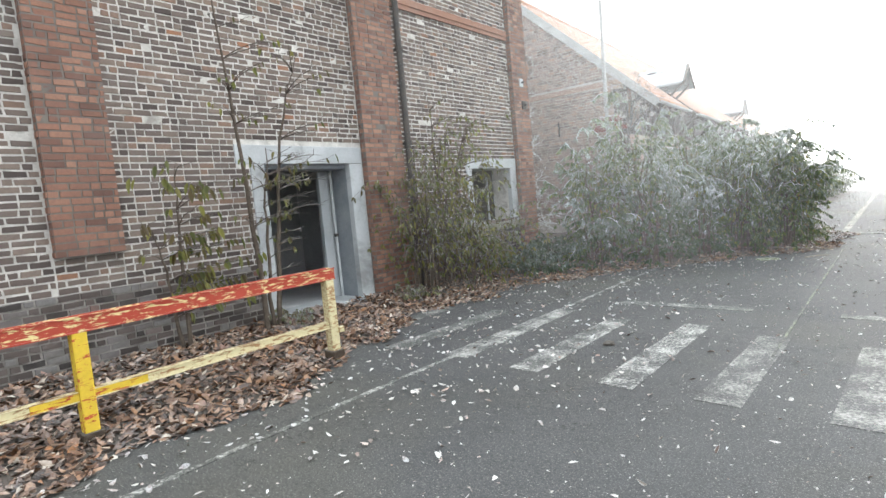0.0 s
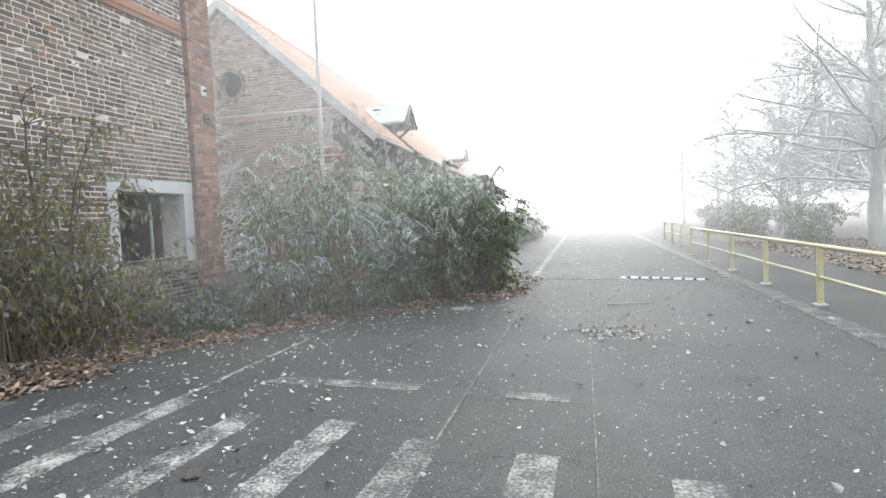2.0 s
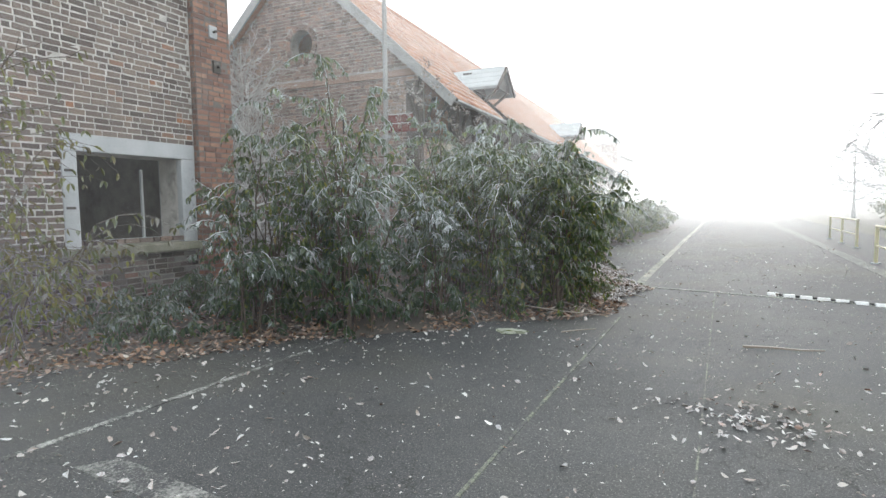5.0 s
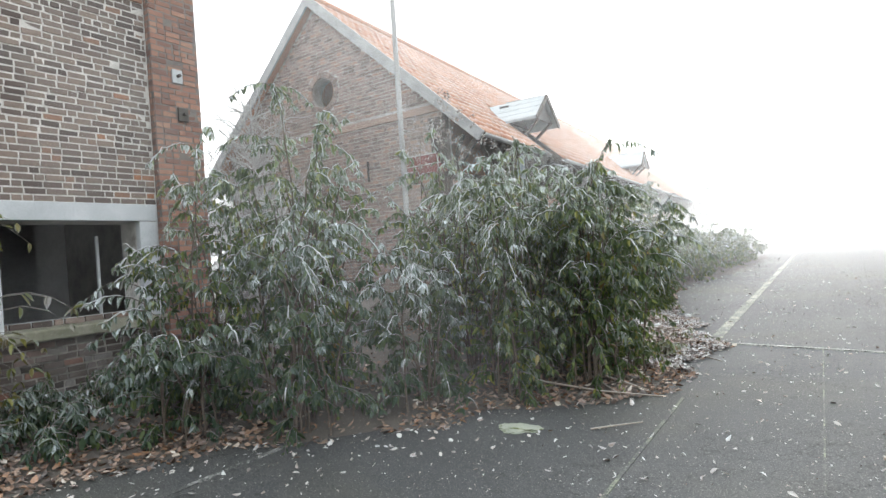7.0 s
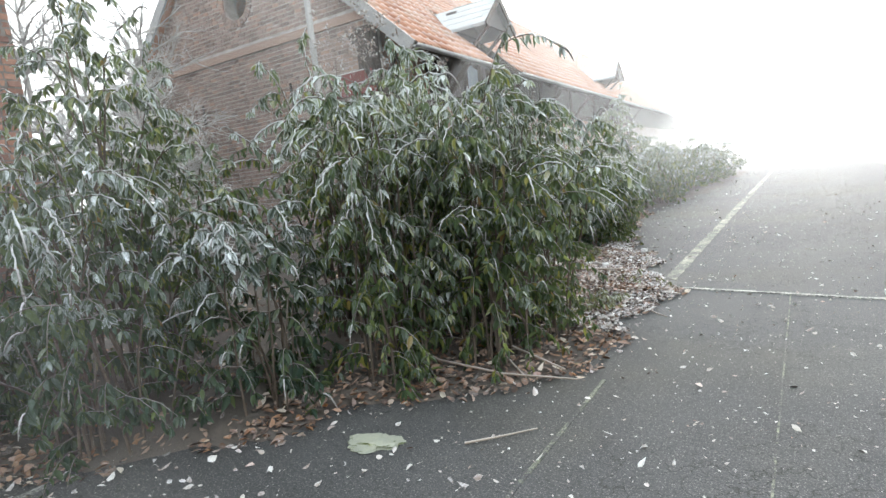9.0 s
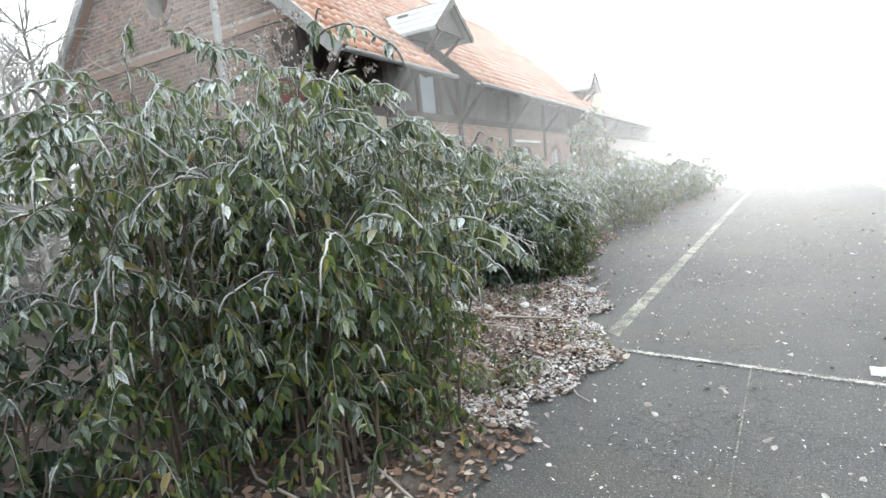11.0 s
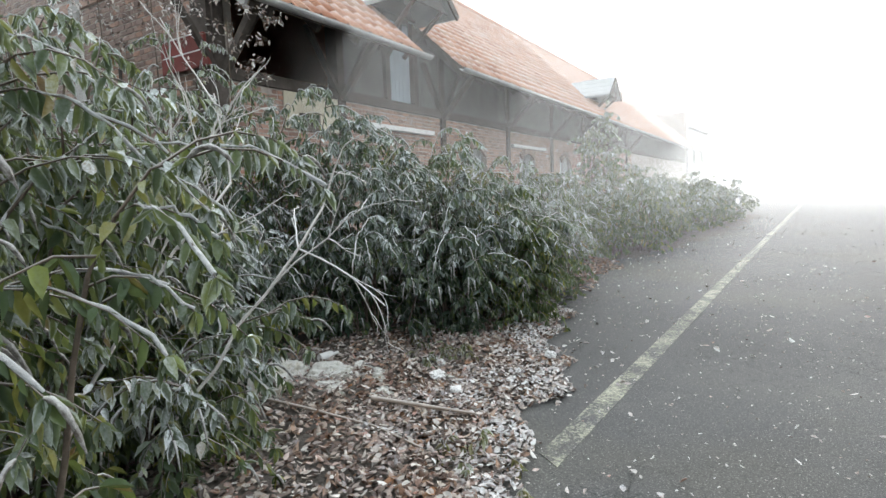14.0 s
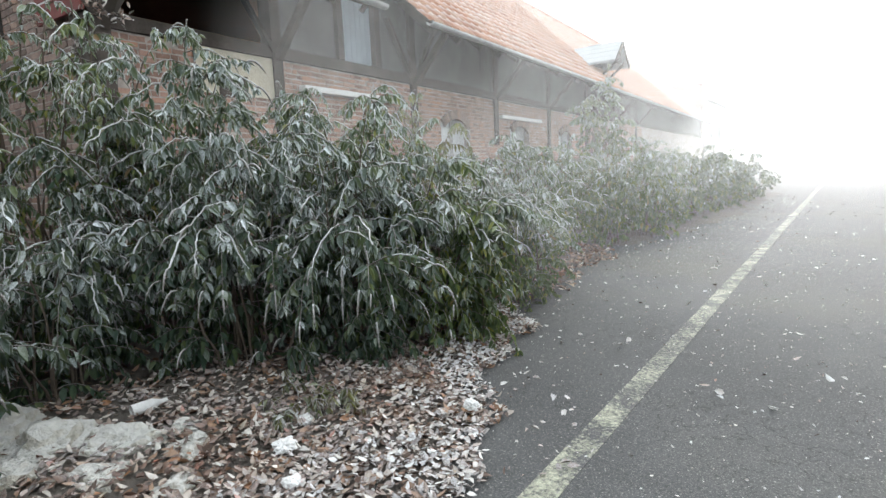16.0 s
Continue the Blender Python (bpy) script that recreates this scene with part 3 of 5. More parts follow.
def fallen_leaves():
    x, y = rng.uniform(-6.4, -0.4, 130000), rng.uniform(-3.0, 24.0, 130000)
    z, d = bed_height(x, y)
    near = np.exp(-np.abs(d - 0.35) / 0.8)
    hid = np.where((x < -2.6) & (y > 10) & (y < 14.6), 0.3, 1.0)
    keep = (d > -0.1) & (rng.uniform(0, 1, len(x)) < (0.2 + 0.55 * near + 0.45 * (y < 6.5)) * hid)
    x, y, z = x[keep], y[keep], np.maximum(z[keep], 0)
    fallen("leaf_litter", x, y, z, rng.uniform(0.04, 0.085, len(x)) * np.where(y < 7, 1.2, 1.0), MAT_FALLEN, "brown and frosted fallen leaves beside the road")
    # a paler drift under the shrubs' end, rimed by the open road
    x, y = rng.uniform(-3.6, -0.6, 34000), rng.uniform(13.2, 19.5, 34000)
    z, d = bed_height(x, y)
    keep = (d > -0.12) & (rng.uniform(0, 1, len(x)) < 0.85 * np.exp(-np.maximum(d - 0.6, 0) / 1.4))
    x, y, z = x[keep], y[keep], np.maximum(z[keep], 0)
    d = bed_height(x, y)[1]
    white = rng.uniform(0, 1, len(x)) < 0.75 * np.exp(-np.maximum(d - 0.15, 0) / 0.35)
    fallen("leaf_drift", x[~white], y[~white], z[~white] + 0.014, rng.uniform(0.022, 0.062, (~white).sum()), MAT_FALLEN_DRIFT, "brown and reddish leaves drifted round the rubble")
    fallen("pale_leaf_drift", x[white], y[white], z[white] + 0.018, rng.uniform(0.022, 0.062, white.sum()), MAT_FALLEN_PALE, "pale rimed leaves drifted at the road's edge")
    # single leaves strewn over the asphalt, thicker towards the bed
    x, y = rng.uniform(-5.5, 3.6, 12500), rng.uniform(0.0, 40.0, 12500)
    z, d = bed_height(x, y)
    p = 0.11 + 0.6 * np.exp(d / 0.7) + 0.55 * np.exp(d / 1.6) * (y < 11)
    p = p + 0.55 * np.exp(-((y - 6) / 3.5) ** 2) * (x < -1.5)
    keep = (d < 0) & (rng.uniform(0, 1, len(x)) < p)
    x, y = x[keep], y[keep]
    fallen("strewn_leaves", x, y, np.zeros(len(x)), rng.uniform(0.03, 0.072, len(x)), MAT_FALLEN_PALE, "pale fallen leaves strewn on the asphalt")
    # fine crumbs of leaf and grit
    x, y = rng.uniform(-4.5, 3.4, 12500), rng.uniform(0.5, 28.0, 12500)
    z, d = bed_height(x, y)
    keep = d < 0
    x, y = x[keep], y[keep]
    fallen("leaf_crumbs", x, y, np.zeros(len(x)) - 0.006, rng.uniform(0.008, 0.028, len(x)), MAT_FALLEN_PALE, "tiny pale leaf crumbs on the asphalt")
    n = 190
    x, y = rng.normal(0.72, 0.32, n), rng.normal(9.1, 0.28, n)
    fallen("leaf_patch", x, y, np.zeros(n), rng.uniform(0.03, 0.065, n), MAT_FALLEN_PALE, "patch of pale leaves on the open road")
    n = 6500
    x, y = rng.uniform(6.0, 11.0, n), rng.uniform(7, 27, n)
    fallen("far_leaf_strip", x, y, np.zeros(n), rng.uniform(0.06, 0.12, n), MAT_FALLEN, "brown leaves along the far verge")


def marking(name, pts, material, label, z=0.004):
    bm = bmesh.new()
    vs = [bm.verts.new((x, y, z)) for x, y in pts]
    bm.faces.new(vs)
    geo = bmesh.ops.extrude_face_region(bm, geom=bm.faces[:])
    for v in geo["geom"]:
        if isinstance(v, bmesh.types.BMVert):
            v.co.z = -0.004
    bmesh.ops.recalc_face_normals(bm, faces=bm.faces[:])
    ob = part(name, bm, material)
    return tagged(ob, label, "road marking", kind="structure")


def road_markings():
    stripes = [(-5.05, 3.9, 5.9, 1), (-4.15, 3.95, 5.95, 1), (-3.33, 4.0, 6.2, 0), (-2.5, 3.9, 5.9, 0), (-1.66, 3.84, 5.88, 0), (-0.93, 3.8, 5.62, 1), (-0.16, 3.75, 5.5, 1), (0.72, 3.6, 5.3, 1), (1.5, 3.5, 5.2, 1)]
    for x, y0, y1, faint in stripes:
        marking("crossing_stripe", [(x, y0), (x + 0.3, y0 - 0.02), (x + 0.34, y1), (x + 0.08, y1 + 0.02)], MAT_LINE_FAINT if faint else MAT_LINE, "worn white pedestrian crossing stripe")
    marking("stop_line", [(-2.72, 6.73), (-1.1, 6.66), (-1.1, 6.84), (-2.6, 6.93)], MAT_LINE_FAINT, "faded white stop line across the lane")
    marking("stop_line", [(-0.3, 6.55), (0.22, 6.5), (0.22, 6.68), (-0.3, 6.73)], MAT_LINE_FAINT, "faded white stop line across the lane")
    marking("edge_line", [(-3.24, -6), (-3.18, -6), (-3.17, 10.2), (-3.22, 10.2)], MAT_LINE, "thin white edge line on asphalt", 0.008)
    marking("side_line", [(-0.91, 15.5), (-0.76, 15.4), (-0.78, 90), (-0.93, 90)], MAT_MOSSY_LINE, "mossy white line along the road's side")
    marking("crack_seam", [(-0.655, 5.0), (-0.635, 5.0), (-0.635, 12.2), (-0.66, 12.2)], MAT_SEAM_FAINT, "mossy seam in the asphalt", 0.008)
    marking("lane_seam", [(0.4, 4.5), (0.411, 4.5), (0.407, 15.0), (0.396, 15.0)], MAT_SEAM_FAINT, "thin pale seam in the asphalt", 0.008)
    marking("cross_seam", [(-0.62, 14.97), (3.3, 14.32), (3.3, 14.37), (-0.62, 15.03)], MAT_SEAM, "rimed seam across the road", 0.011)
    marking("edge_strip", [(3.25, 2), (3.55, 2), (3.55, 60), (3.25, 60)], MAT_STRIP, "pale frosted concrete strip by the railing")


def speed_bump():
    t = thing("speed_bump", (0, 0, 0), "low black and white rubber speed bump", "speed bump")
    for i in range(8):
        x = 1.14 + i * 0.21
        y = 14.95 - (x - 1.14) * 0.4
        bm = bmesh.new()
        made = box(bm, x, x + 0.15, y - 0.06, y + 0.06, 0.0, 0.035)
        for v in made:
            if v.co.z > 0.02:
                v.co.y = y + (v.co.y - y) * 0.5
        part("white_segment", bm, MAT_PALE, t)
        bm = bmesh.new()
        box(bm, x + 0.152, x + 0.208, y - 0.05, y + 0.05, 0.0, 0.028, bevel=0.006)
        part("black_segment", bm, MAT_BLACK, t)


# ---- the brick warehouse by the road ----
FX = -6.46


def laid(y0, y1, z0, z1, holes=(), course=0.076, length=0.2, joint=0.0145, phase=0):
    """Bricks of a running bond in a field, cut round the holes: (y0, y1, z0, z1) each."""
    out = []
    rows = int((z1 - z0) / course)
    for r in range(rows):
        za, zb = z0 + r * course + joint / 2, z0 + (r + 1) * course - joint / 2
        y = y0 - (length / 2 if (r + phase) % 2 else 0)
        while y < y1:
            w = length * (0.5 if rng.uniform() < 0.34 else rng.uniform(0.94, 1.03))
            a, b = max(y, y0) + joint / 2, min(y + w, y1) - joint / 2
            y += w
            if b - a < 0.035:
                continue
            spans = [(a, b)]
            for h in holes:
                if zb <= h[2] or za >= h[3]:
                    continue
                cut = []
                for s in spans:
                    if s[1] <= h[0] or s[0] >= h[1]:
                        cut.append(s)
                    else:
                        cut += [(s[0], h[0]), (h[1], s[1])]
                spans = cut
            out += [(s0, s1, za, zb) for s0, s1 in spans if s1 - s0 > 0.03]
    return out


def brick_field(name, bricks, x, depth, material, parent, label="", axis="x"):
    """All the bricks of a field as one mesh; each stands out a little differently."""
    b = np.array(bricks)
    n = len(b)
    out = x + rng.normal(0, 0.0026, n)
    j = rng.normal(0, 0.0034, (n, 4, 2))
    v = np.zeros((n, 8, 3))
    ch = 0.006
    for k, (yy, zz, sy, sz) in enumerate(((0, 2, 1, 1), (1, 2, -1, 1), (1, 3, -1, -1), (0, 3, 1, -1))):
        v[:, k] = np.stack([x - depth + 0 * out, b[:, yy], b[:, zz]], -1)
        v[:, 4 + k] = np.stack([out + rng.normal(0, 0.0015, n), b[:, yy] + sy * ch * 0.5 + j[:, k, 0], b[:, zz] + sz * ch * 0.5 + j[:, k, 1]], -1)
    q = np.array([[4, 5, 6, 7], [0, 1, 5, 4], [1, 2, 6, 5], [2, 3, 7, 6], [3, 0, 4, 7]])
    quads = (q[None] + (np.arange(n) * 8)[:, None, None]).reshape(-1, 4)
    v = v.reshape(-1, 3)
    if axis == "y":
        v = np.stack([v[:, 1], -v[:, 0], v[:, 2]], -1)
    ob = raw_mesh(name, v, [], quads, material, parent, label)
    ob.data.polygons.foreach_set("use_smooth", np.zeros(len(ob.data.polygons), bool))
    return tagged(ob, kind="stuff")


DOOR = (4.2, 5.73, 0.0, 2.27)
WINDOW = (8.92, 10.36, 1.06, 2.15)
DOOR_FRAME = [(3.8, 5.99, 2.262, 2.52), (4.0, 4.2, 0.0, 2.27), (5.73, 5.99, 0.0, 2.27)]
WINDOW_FRAME = [(8.75, 10.58, 2.15, 2.36), (8.75, 8.92, 0.96, 2.15), (10.36, 10.58, 0.96, 2.15)]
LOOSE = []


def warehouse():
    xm = FX - 0.006
    wall = part("wall_facade", boxes(
        (FX - 0.5, xm, -9, DOOR[0], 0.912, 7.2), (FX - 0.5, xm, DOOR[0], DOOR[1], DOOR[3], 7.2), (FX - 0.5, xm, DOOR[1], WINDOW[0], 0.912, 7.2),
        (FX - 0.5, xm, WINDOW[0], WINDOW[1], WINDOW[3], 7.2), (FX - 0.5, xm, WINDOW[1], 11.22, 0.912, 7.2)), MAT_MORTAR)
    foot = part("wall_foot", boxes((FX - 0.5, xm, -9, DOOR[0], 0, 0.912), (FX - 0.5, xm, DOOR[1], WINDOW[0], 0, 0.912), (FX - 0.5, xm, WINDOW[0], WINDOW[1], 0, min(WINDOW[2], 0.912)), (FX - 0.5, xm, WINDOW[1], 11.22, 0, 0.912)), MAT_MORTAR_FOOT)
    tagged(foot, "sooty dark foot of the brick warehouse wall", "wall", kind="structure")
    tagged(wall, "grey-brown brick warehouse wall with pale mortar", "wall", kind="structure")
    holes = DOOR_FRAME + [DOOR, WINDOW, (8.7, 10.6, 0.84, 0.97)] + WINDOW_FRAME
    field = []
    for y0, y1 in ((-3.0, 1.66), (2.32, 6.0), (6.88, 10.58)):
        field += laid(y0, y1, 0.912, 6.6, holes)
    field += laid(1.66, 2.32, 0.912, 1.3)
    single = [b for b in field if 2.4 < b[0] < 4.3 and 1.6 < b[2] < 2.9][:150] + [b for b in field if 8.2 < b[0] < 10.5 and 2.36 < b[2] < 3.2][:140]
    chosen = set(single)
    LOOSE.append((wall, single, FX, MAT_BRICK))
    brick_field("brickwork", [b for b in field if b not in chosen], FX, 0.03, MAT_BRICKS, wall)
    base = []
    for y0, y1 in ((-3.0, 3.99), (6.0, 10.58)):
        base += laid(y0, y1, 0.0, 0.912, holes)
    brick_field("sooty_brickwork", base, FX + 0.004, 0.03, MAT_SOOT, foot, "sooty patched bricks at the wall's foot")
    # the pilasters
    for y0, y1, z0 in ((1.66, 2.32, 1.3), (6.0, 6.88, 0.0), (10.58, 11.22, 0.0)):
        p = part("pilaster", boxes((FX - 0.02, FX + 0.108, y0 + 0.006, y1 - 0.006, z0, 7.2)), MAT_MORTAR_DARK)
        tagged(p, "red brick pilaster with chipped worn edges", "pilaster", kind="structure")
        b = laid(y0, y1, z0, 6.6, phase=1)
        one = [k for k in b if 1.3 < k[2] < 3.2][:80] if y0 < 7 else []
        LOOSE.append((p, one, FX + 0.114, MAT_RED))
        pick = set(one)
        brick_field("pilaster_brickwork", [k for k in b if k not in pick], FX + 0.114, 0.03, MAT_REDS, p)
        side = laid(FX + 0.0, FX + 0.11, z0, 6.6, length=0.12)
        brick_field("pilaster_side", side, -y0, 0.02, MAT_REDS, p, axis="y")
        if y0 > 10:
            ret = laid(FX - 0.5, FX + 0.11, 0.0, 6.6)
            v = brick_field("corner_return", ret, 0.0, 0.02, MAT_REDS, p, axis="y")
            v.matrix_basis = Matrix.Translation((0, y1, 0)) @ Matrix.Diagonal((1, -1, 1, 1))
    c = part("cornice_band", boxes((FX - 0.02, FX + 0.05, 6.9, 10.56, 5.02, 5.14), (FX - 0.02, FX + 0.03, 6.9, 10.56, 4.94, 5.02)), MAT_REDS)
    tagged(c, "thin projecting brick string course", "trim", kind="structure")
    # closed building behind
    shell = part("warehouse_shell", boxes((-20, -19.6, -9, 11.2, 0, 7.2), (-19.6, FX - 0.5, -9, -8.6, 0, 7.2), (-19.6, FX - 0.5, 10.85, 11.2, 0, 7.2)), MAT_MORTAR_DARK)
    tagged(shell, "plain brick back walls of the warehouse", "wall", kind="structure")
    roof = part("ceiling", boxes((-20, FX, -9, 11.22, 7.2, 7.4)), MAT_BOARD)
    tagged(roof, "flat warehouse roof deck", "ceiling", kind="structure")
    f = part("floor_warehouse", boxes((-19.6, FX - 0.5, -8.6, 10.85, -0.02, 0.1)), MAT_ROOM)
    tagged(f, "dusty concrete warehouse floor", "floor", kind="structure")
    back = part("wall_inner", boxes((-10.2, -10.0, -8.6, 10.85, 0.1, 7.2), (-10.0, FX - 0.5, 7.2, 7.35, 0.1, 7.2)), MAT_ROOM)
    tagged(back, "dim grey plastered inner wall", "wall", kind="structure")


def doorway():
    t = thing("door_1", (0, 0, 0), "open doorway with a pale concrete surround and blue-grey reveal", "doorway")
    tagged(t, kind="structure")
    part("lintel", boxes((FX - 0.1, FX + 0.012, 3.8, 5.99, 2.262, 2.52), bevel=0.012), MAT_CONCRETE, t)
    part("jamb", boxes((FX - 0.1, FX + 0.01, 4.0, 4.212, 0.0, 2.258), bevel=0.012), MAT_CONCRETE, t)
    part("jamb", boxes((FX - 0.1, FX + 0.01, 5.718, 5.985, 0.0, 2.258), bevel=0.012), MAT_CONCRETE, t)
    part("reveal", boxes((FX - 0.6, FX - 0.102, 5.722, 5.9, 0.1, 2.266)), MAT_REVEAL, t)
    part("reveal", boxes((FX - 0.6, FX - 0.102, 4.02, 4.208, 0.1, 2.266)), MAT_REVEAL, t)
    part("reveal_head", boxes((FX - 0.52, FX - 0.102, 4.2, 5.73, 2.2, 2.266)), MAT_REVEAL, t)
    bm = boxes((FX - 0.52, FX + 0.12, 4.1, 5.9, 0.0, 0.14), bevel=0.012)
    part("threshold", bm, MAT_CONCRETE, t, "worn concrete door step")
    bm = boxes((FX - 0.59, FX - 0.52, 5.5, 5.72, 0.14, 2.19), bevel=0.006)
    part("door_post", bm, MAT_CONCRETE, t, "grey timber post inside the opening")
    tb = Tubes()
    tb.add([(FX - 0.45, 5.69, 0.14), (FX - 0.455, 5.685, 1.2), (FX - 0.45, 5.69, 2.2)], [0.022, 0.022, 0.022], 8)
    pole = tb.done("bar", MAT_WHITE, t, "white upright bar")
    bm = bmesh.new()
    bmesh.ops.create_cone(bm, cap_ends=True, segments=8, radius1=0.035, radius2=0.035, depth=0.05, matrix=pose(FX - 0.45, 5.685, 1.15))
    part("clamp", bm, MAT_PIPE, pole)


def window():
    t = thing("window_1", (0, 0, 0), "unglazed window opening with white concrete surround", "window")
    tagged(t, kind="structure")
    part("lintel", boxes((FX - 0.1, FX + 0.014, 8.75, 10.58, 2.15, 2.36), bevel=0.012), MAT_CONCRETE, t)
    part("jamb", boxes((FX - 0.1, FX + 0.01, 8.75, 8.93, 0.97, 2.144), bevel=0.012), MAT_CONCRETE, t)
    part("jamb", boxes((FX - 0.1, FX + 0.01, 10.35, 10.575, 0.97, 2.144), bevel=0.012), MAT_CONCRETE, t)
    bm = boxes((FX - 0.5, FX + 0.1, 8.72, 10.62, 0.85, 0.97), bevel=0.02)
    part("window_sill", bm, MAT_SILL, t, "mossy stone sill")
    part("reveal", boxes((FX - 0.52, FX - 0.102, 10.365, 10.5, 0.98, 2.146)), MAT_REVEAL, t)
    part("reveal", boxes((FX - 0.52, FX - 0.102, 8.78, 8.916, 0.98, 2.146)), MAT_REVEAL, t)
    fr = part("window_frame", boxes((FX - 0.46, FX - 0.42, 8.93, 10.35, 0.98, 1.04), (FX - 0.46, FX - 0.42, 10.02, 10.05, 1.04, 2.0), bevel=0.005), MAT_CONCRETE, t, "grey painted frame remnant")
    for z in (1.45, 1.9):
        part("hinge_pin", boxes((FX + 0.005, FX + 0.03, 8.78, 8.88, z, z + 0.03), bevel=0.006), MAT_PIPE, t, "rusty iron hinge pin")


def drainpipe():
    t = thing("drainpipe", (FX + 0.12, 7.0, 0), "dark iron drainpipe with brackets on the wall", "drainpipe")
    tb = Tubes()
    tb.add([(0, 0, 0.05), (0, 0, 3.5), (0, 0, 7.0)], [0.055, 0.055, 0.055], 12)
    tb.done("pipe", MAT_PIPE, t)
    for z in (1.0, 2.6, 4.2, 5.8):
        bm = bmesh.new()
        bmesh.ops.create_cone(bm, cap_ends=True, segments=12, radius1=0.07, radius2=0.07, depth=0.08, matrix=pose(0, 0, z))
        box(bm, -0.13, -0.04, -0.02, 0.02, z - 0.02, z + 0.02)
        part("bracket", bm, MAT_PIPE, t)


def wall_anchor():
    for y, z in ((10.95, 3.55), (10.9, 4.05)):
        t = thing("wall_anchor", (FX + 0.115, y, z), "rusty iron fixing on the pilaster", "wall fixing", "wall fixings")
        bm = bmesh.new()
        box(bm, 0, 0.03, -0.07, 0.07, -0.09, 0.09, bevel=0.01)
        part("plate", bm, MAT_PIPE if z < 4 else MAT_CONCRETE, t)
        bm = bmesh.new()
        bmesh.ops.create_cone(bm, cap_ends=True, segments=8, radius1=0.02, radius2=0.02, depth=0.08, matrix=pose(0.05, 0, 0, 0, 90, 0))
        part("bolt", bm, MAT_PIPE, t)


# ---- railings ----
def old_railing():
    x, z0 = -4.33, 0.06
    t = thing("guard_rail", (0, 0, 0), "red and yellow guard rail with flaking paint in leaves", "railing")
    for y in (-0.95, 1.2, 3.43):
        bm = boxes((x - 0.05, x + 0.05, y - 0.05, y + 0.05, -0.05, 0.83), bevel=0.012)
        p = part("post", bm, MAT_RAIL_YELLOW if y < 3 else MAT_RAIL_CREAM, t, "yellow post, paint chipped to rust")
        bm = boxes((x - 0.075, x + 0.075, y - 0.075, y + 0.075, 0.02, 0.1), bevel=0.015)
        part("foot", bm, MAT_SOIL, p)
    bm = bmesh.new()
    bar(bm, (x, -2.6, 0.87), (x, 3.49, 0.89), 0.085, 0.1)
    bmesh.ops.bevel(bm, geom=bm.edges[:], offset=0.01, segments=2, affect='EDGES')
    part("top_rail", bm, MAT_RAIL_RED, t, "red top rail flaking to cream")
    bm = bmesh.new()
    bar(bm, (x, -2.6, 0.36), (x, 3.4, 0.37), 0.04, 0.058)
    bmesh.ops.bevel(bm, geom=bm.edges[:], offset=0.008, segments=2, affect='EDGES')
    part("lower_rail", bm, MAT_RAIL_CREAM, t, "cream lower rail flaking to rust")
    part("sleeve", boxes((x - 0.024, x + 0.024, 0.86, 1.62, 0.331, 0.394), bevel=0.006), MAT_RAIL_YELLOW, t, "yellow painted length of rail")
    bm = boxes((x + 0.05, x + 0.09, 3.46, 3.52, 0.28, 0.34), bevel=0.006)
    part("stub", bm, MAT_RAIL_CREAM, t)


def far_railing(y0, count, step, x=3.72):
    t = thing("pipe_railing", (0, 0, 0), "frosted pale yellow railing beside the road", "railing", "roadside railings")
    for i in range(count):
        y = y0 + i * step
        bm = boxes((x - 0.035, x + 0.035, y - 0.035, y + 0.035, -0.05, 0.85), bevel=0.008)
        p = part("post", bm, MAT_RAIL_PALE, t)
        bm = boxes((x - 0.09, x + 0.09, y - 0.09, y + 0.09, -0.02, 0.03), bevel=0.01)
        part("base_plate", bm, MAT_CONCRETE, p)
    tb = Tubes()
    end = y0 + (count - 1) * step
    for z, r, nm in ((0.87, 0.032, "top_rail"), (0.42, 0.024, "lower_rail")):
        tb = Tubes()
        tb.add([(x, y0 - 0.05, z), (x, (y0 + end) / 2, z), (x, end + 0.05, z)], [r, r, r], 8)
        tb.done(nm, MAT_RAIL_PALE, t)


# ---- the long barn: local x runs out to the road, local y along the eaves ----
EZ, RX, RZ = 4.05, -4.8, 8.45
WX = -1.05
LONG = 42.0
SLOPE = math.hypot(RX, RZ - EZ)
GAP = (3.62, 4.95)
DOOR_Y = (3.9, 4.72)
LOOSE_TILES = []


def on_roof(s, lift=0.0):
    """A place s metres up the slope from the eaves: x and z."""
    k = s / SLOPE
    return RX * k + lift * (RZ - EZ) / SLOPE, EZ + (RZ - EZ) * k + lift * -RX / SLOPE


def gable_front(parent, y, hole):
    bm = bmesh.new()
    outer = [(WX, 0), (WX, EZ + 0.75), (RX, RZ - 0.22), (2 * RX - WX, EZ + 0.75), (2 * RX - WX, 0)]
    vs = [bm.verts.new((x, y, z)) for x, z in outer]
    edges = [bm.edges.new((vs[i], vs[(i + 1) % 5])) for i in range(5)]
    cx, cz, r = hole
    ring = [bm.verts.new((cx + r * math.cos(a), y, cz + r * math.sin(a))) for a in [i * 2 * math.pi / 28 for i in range(28)]]
    edges += [bm.edges.new((ring[i], ring[(i + 1) % 28])) for i in range(28)]
    bmesh.ops.triangle_fill(bm, edges=edges, use_beauty=True)
    geo = bmesh.ops.extrude_face_region(bm, geom=bm.faces[:])
    for v in geo["geom"]:
        if isinstance(v, bmesh.types.BMVert):
            v.co.y += 0.35
    bmesh.ops.recalc_face_normals(bm, faces=bm.faces[:])
    return part("gable_wall", bm, MAT_MORTAR_BARN, parent, "weathered pinkish brick gable with a round opening")


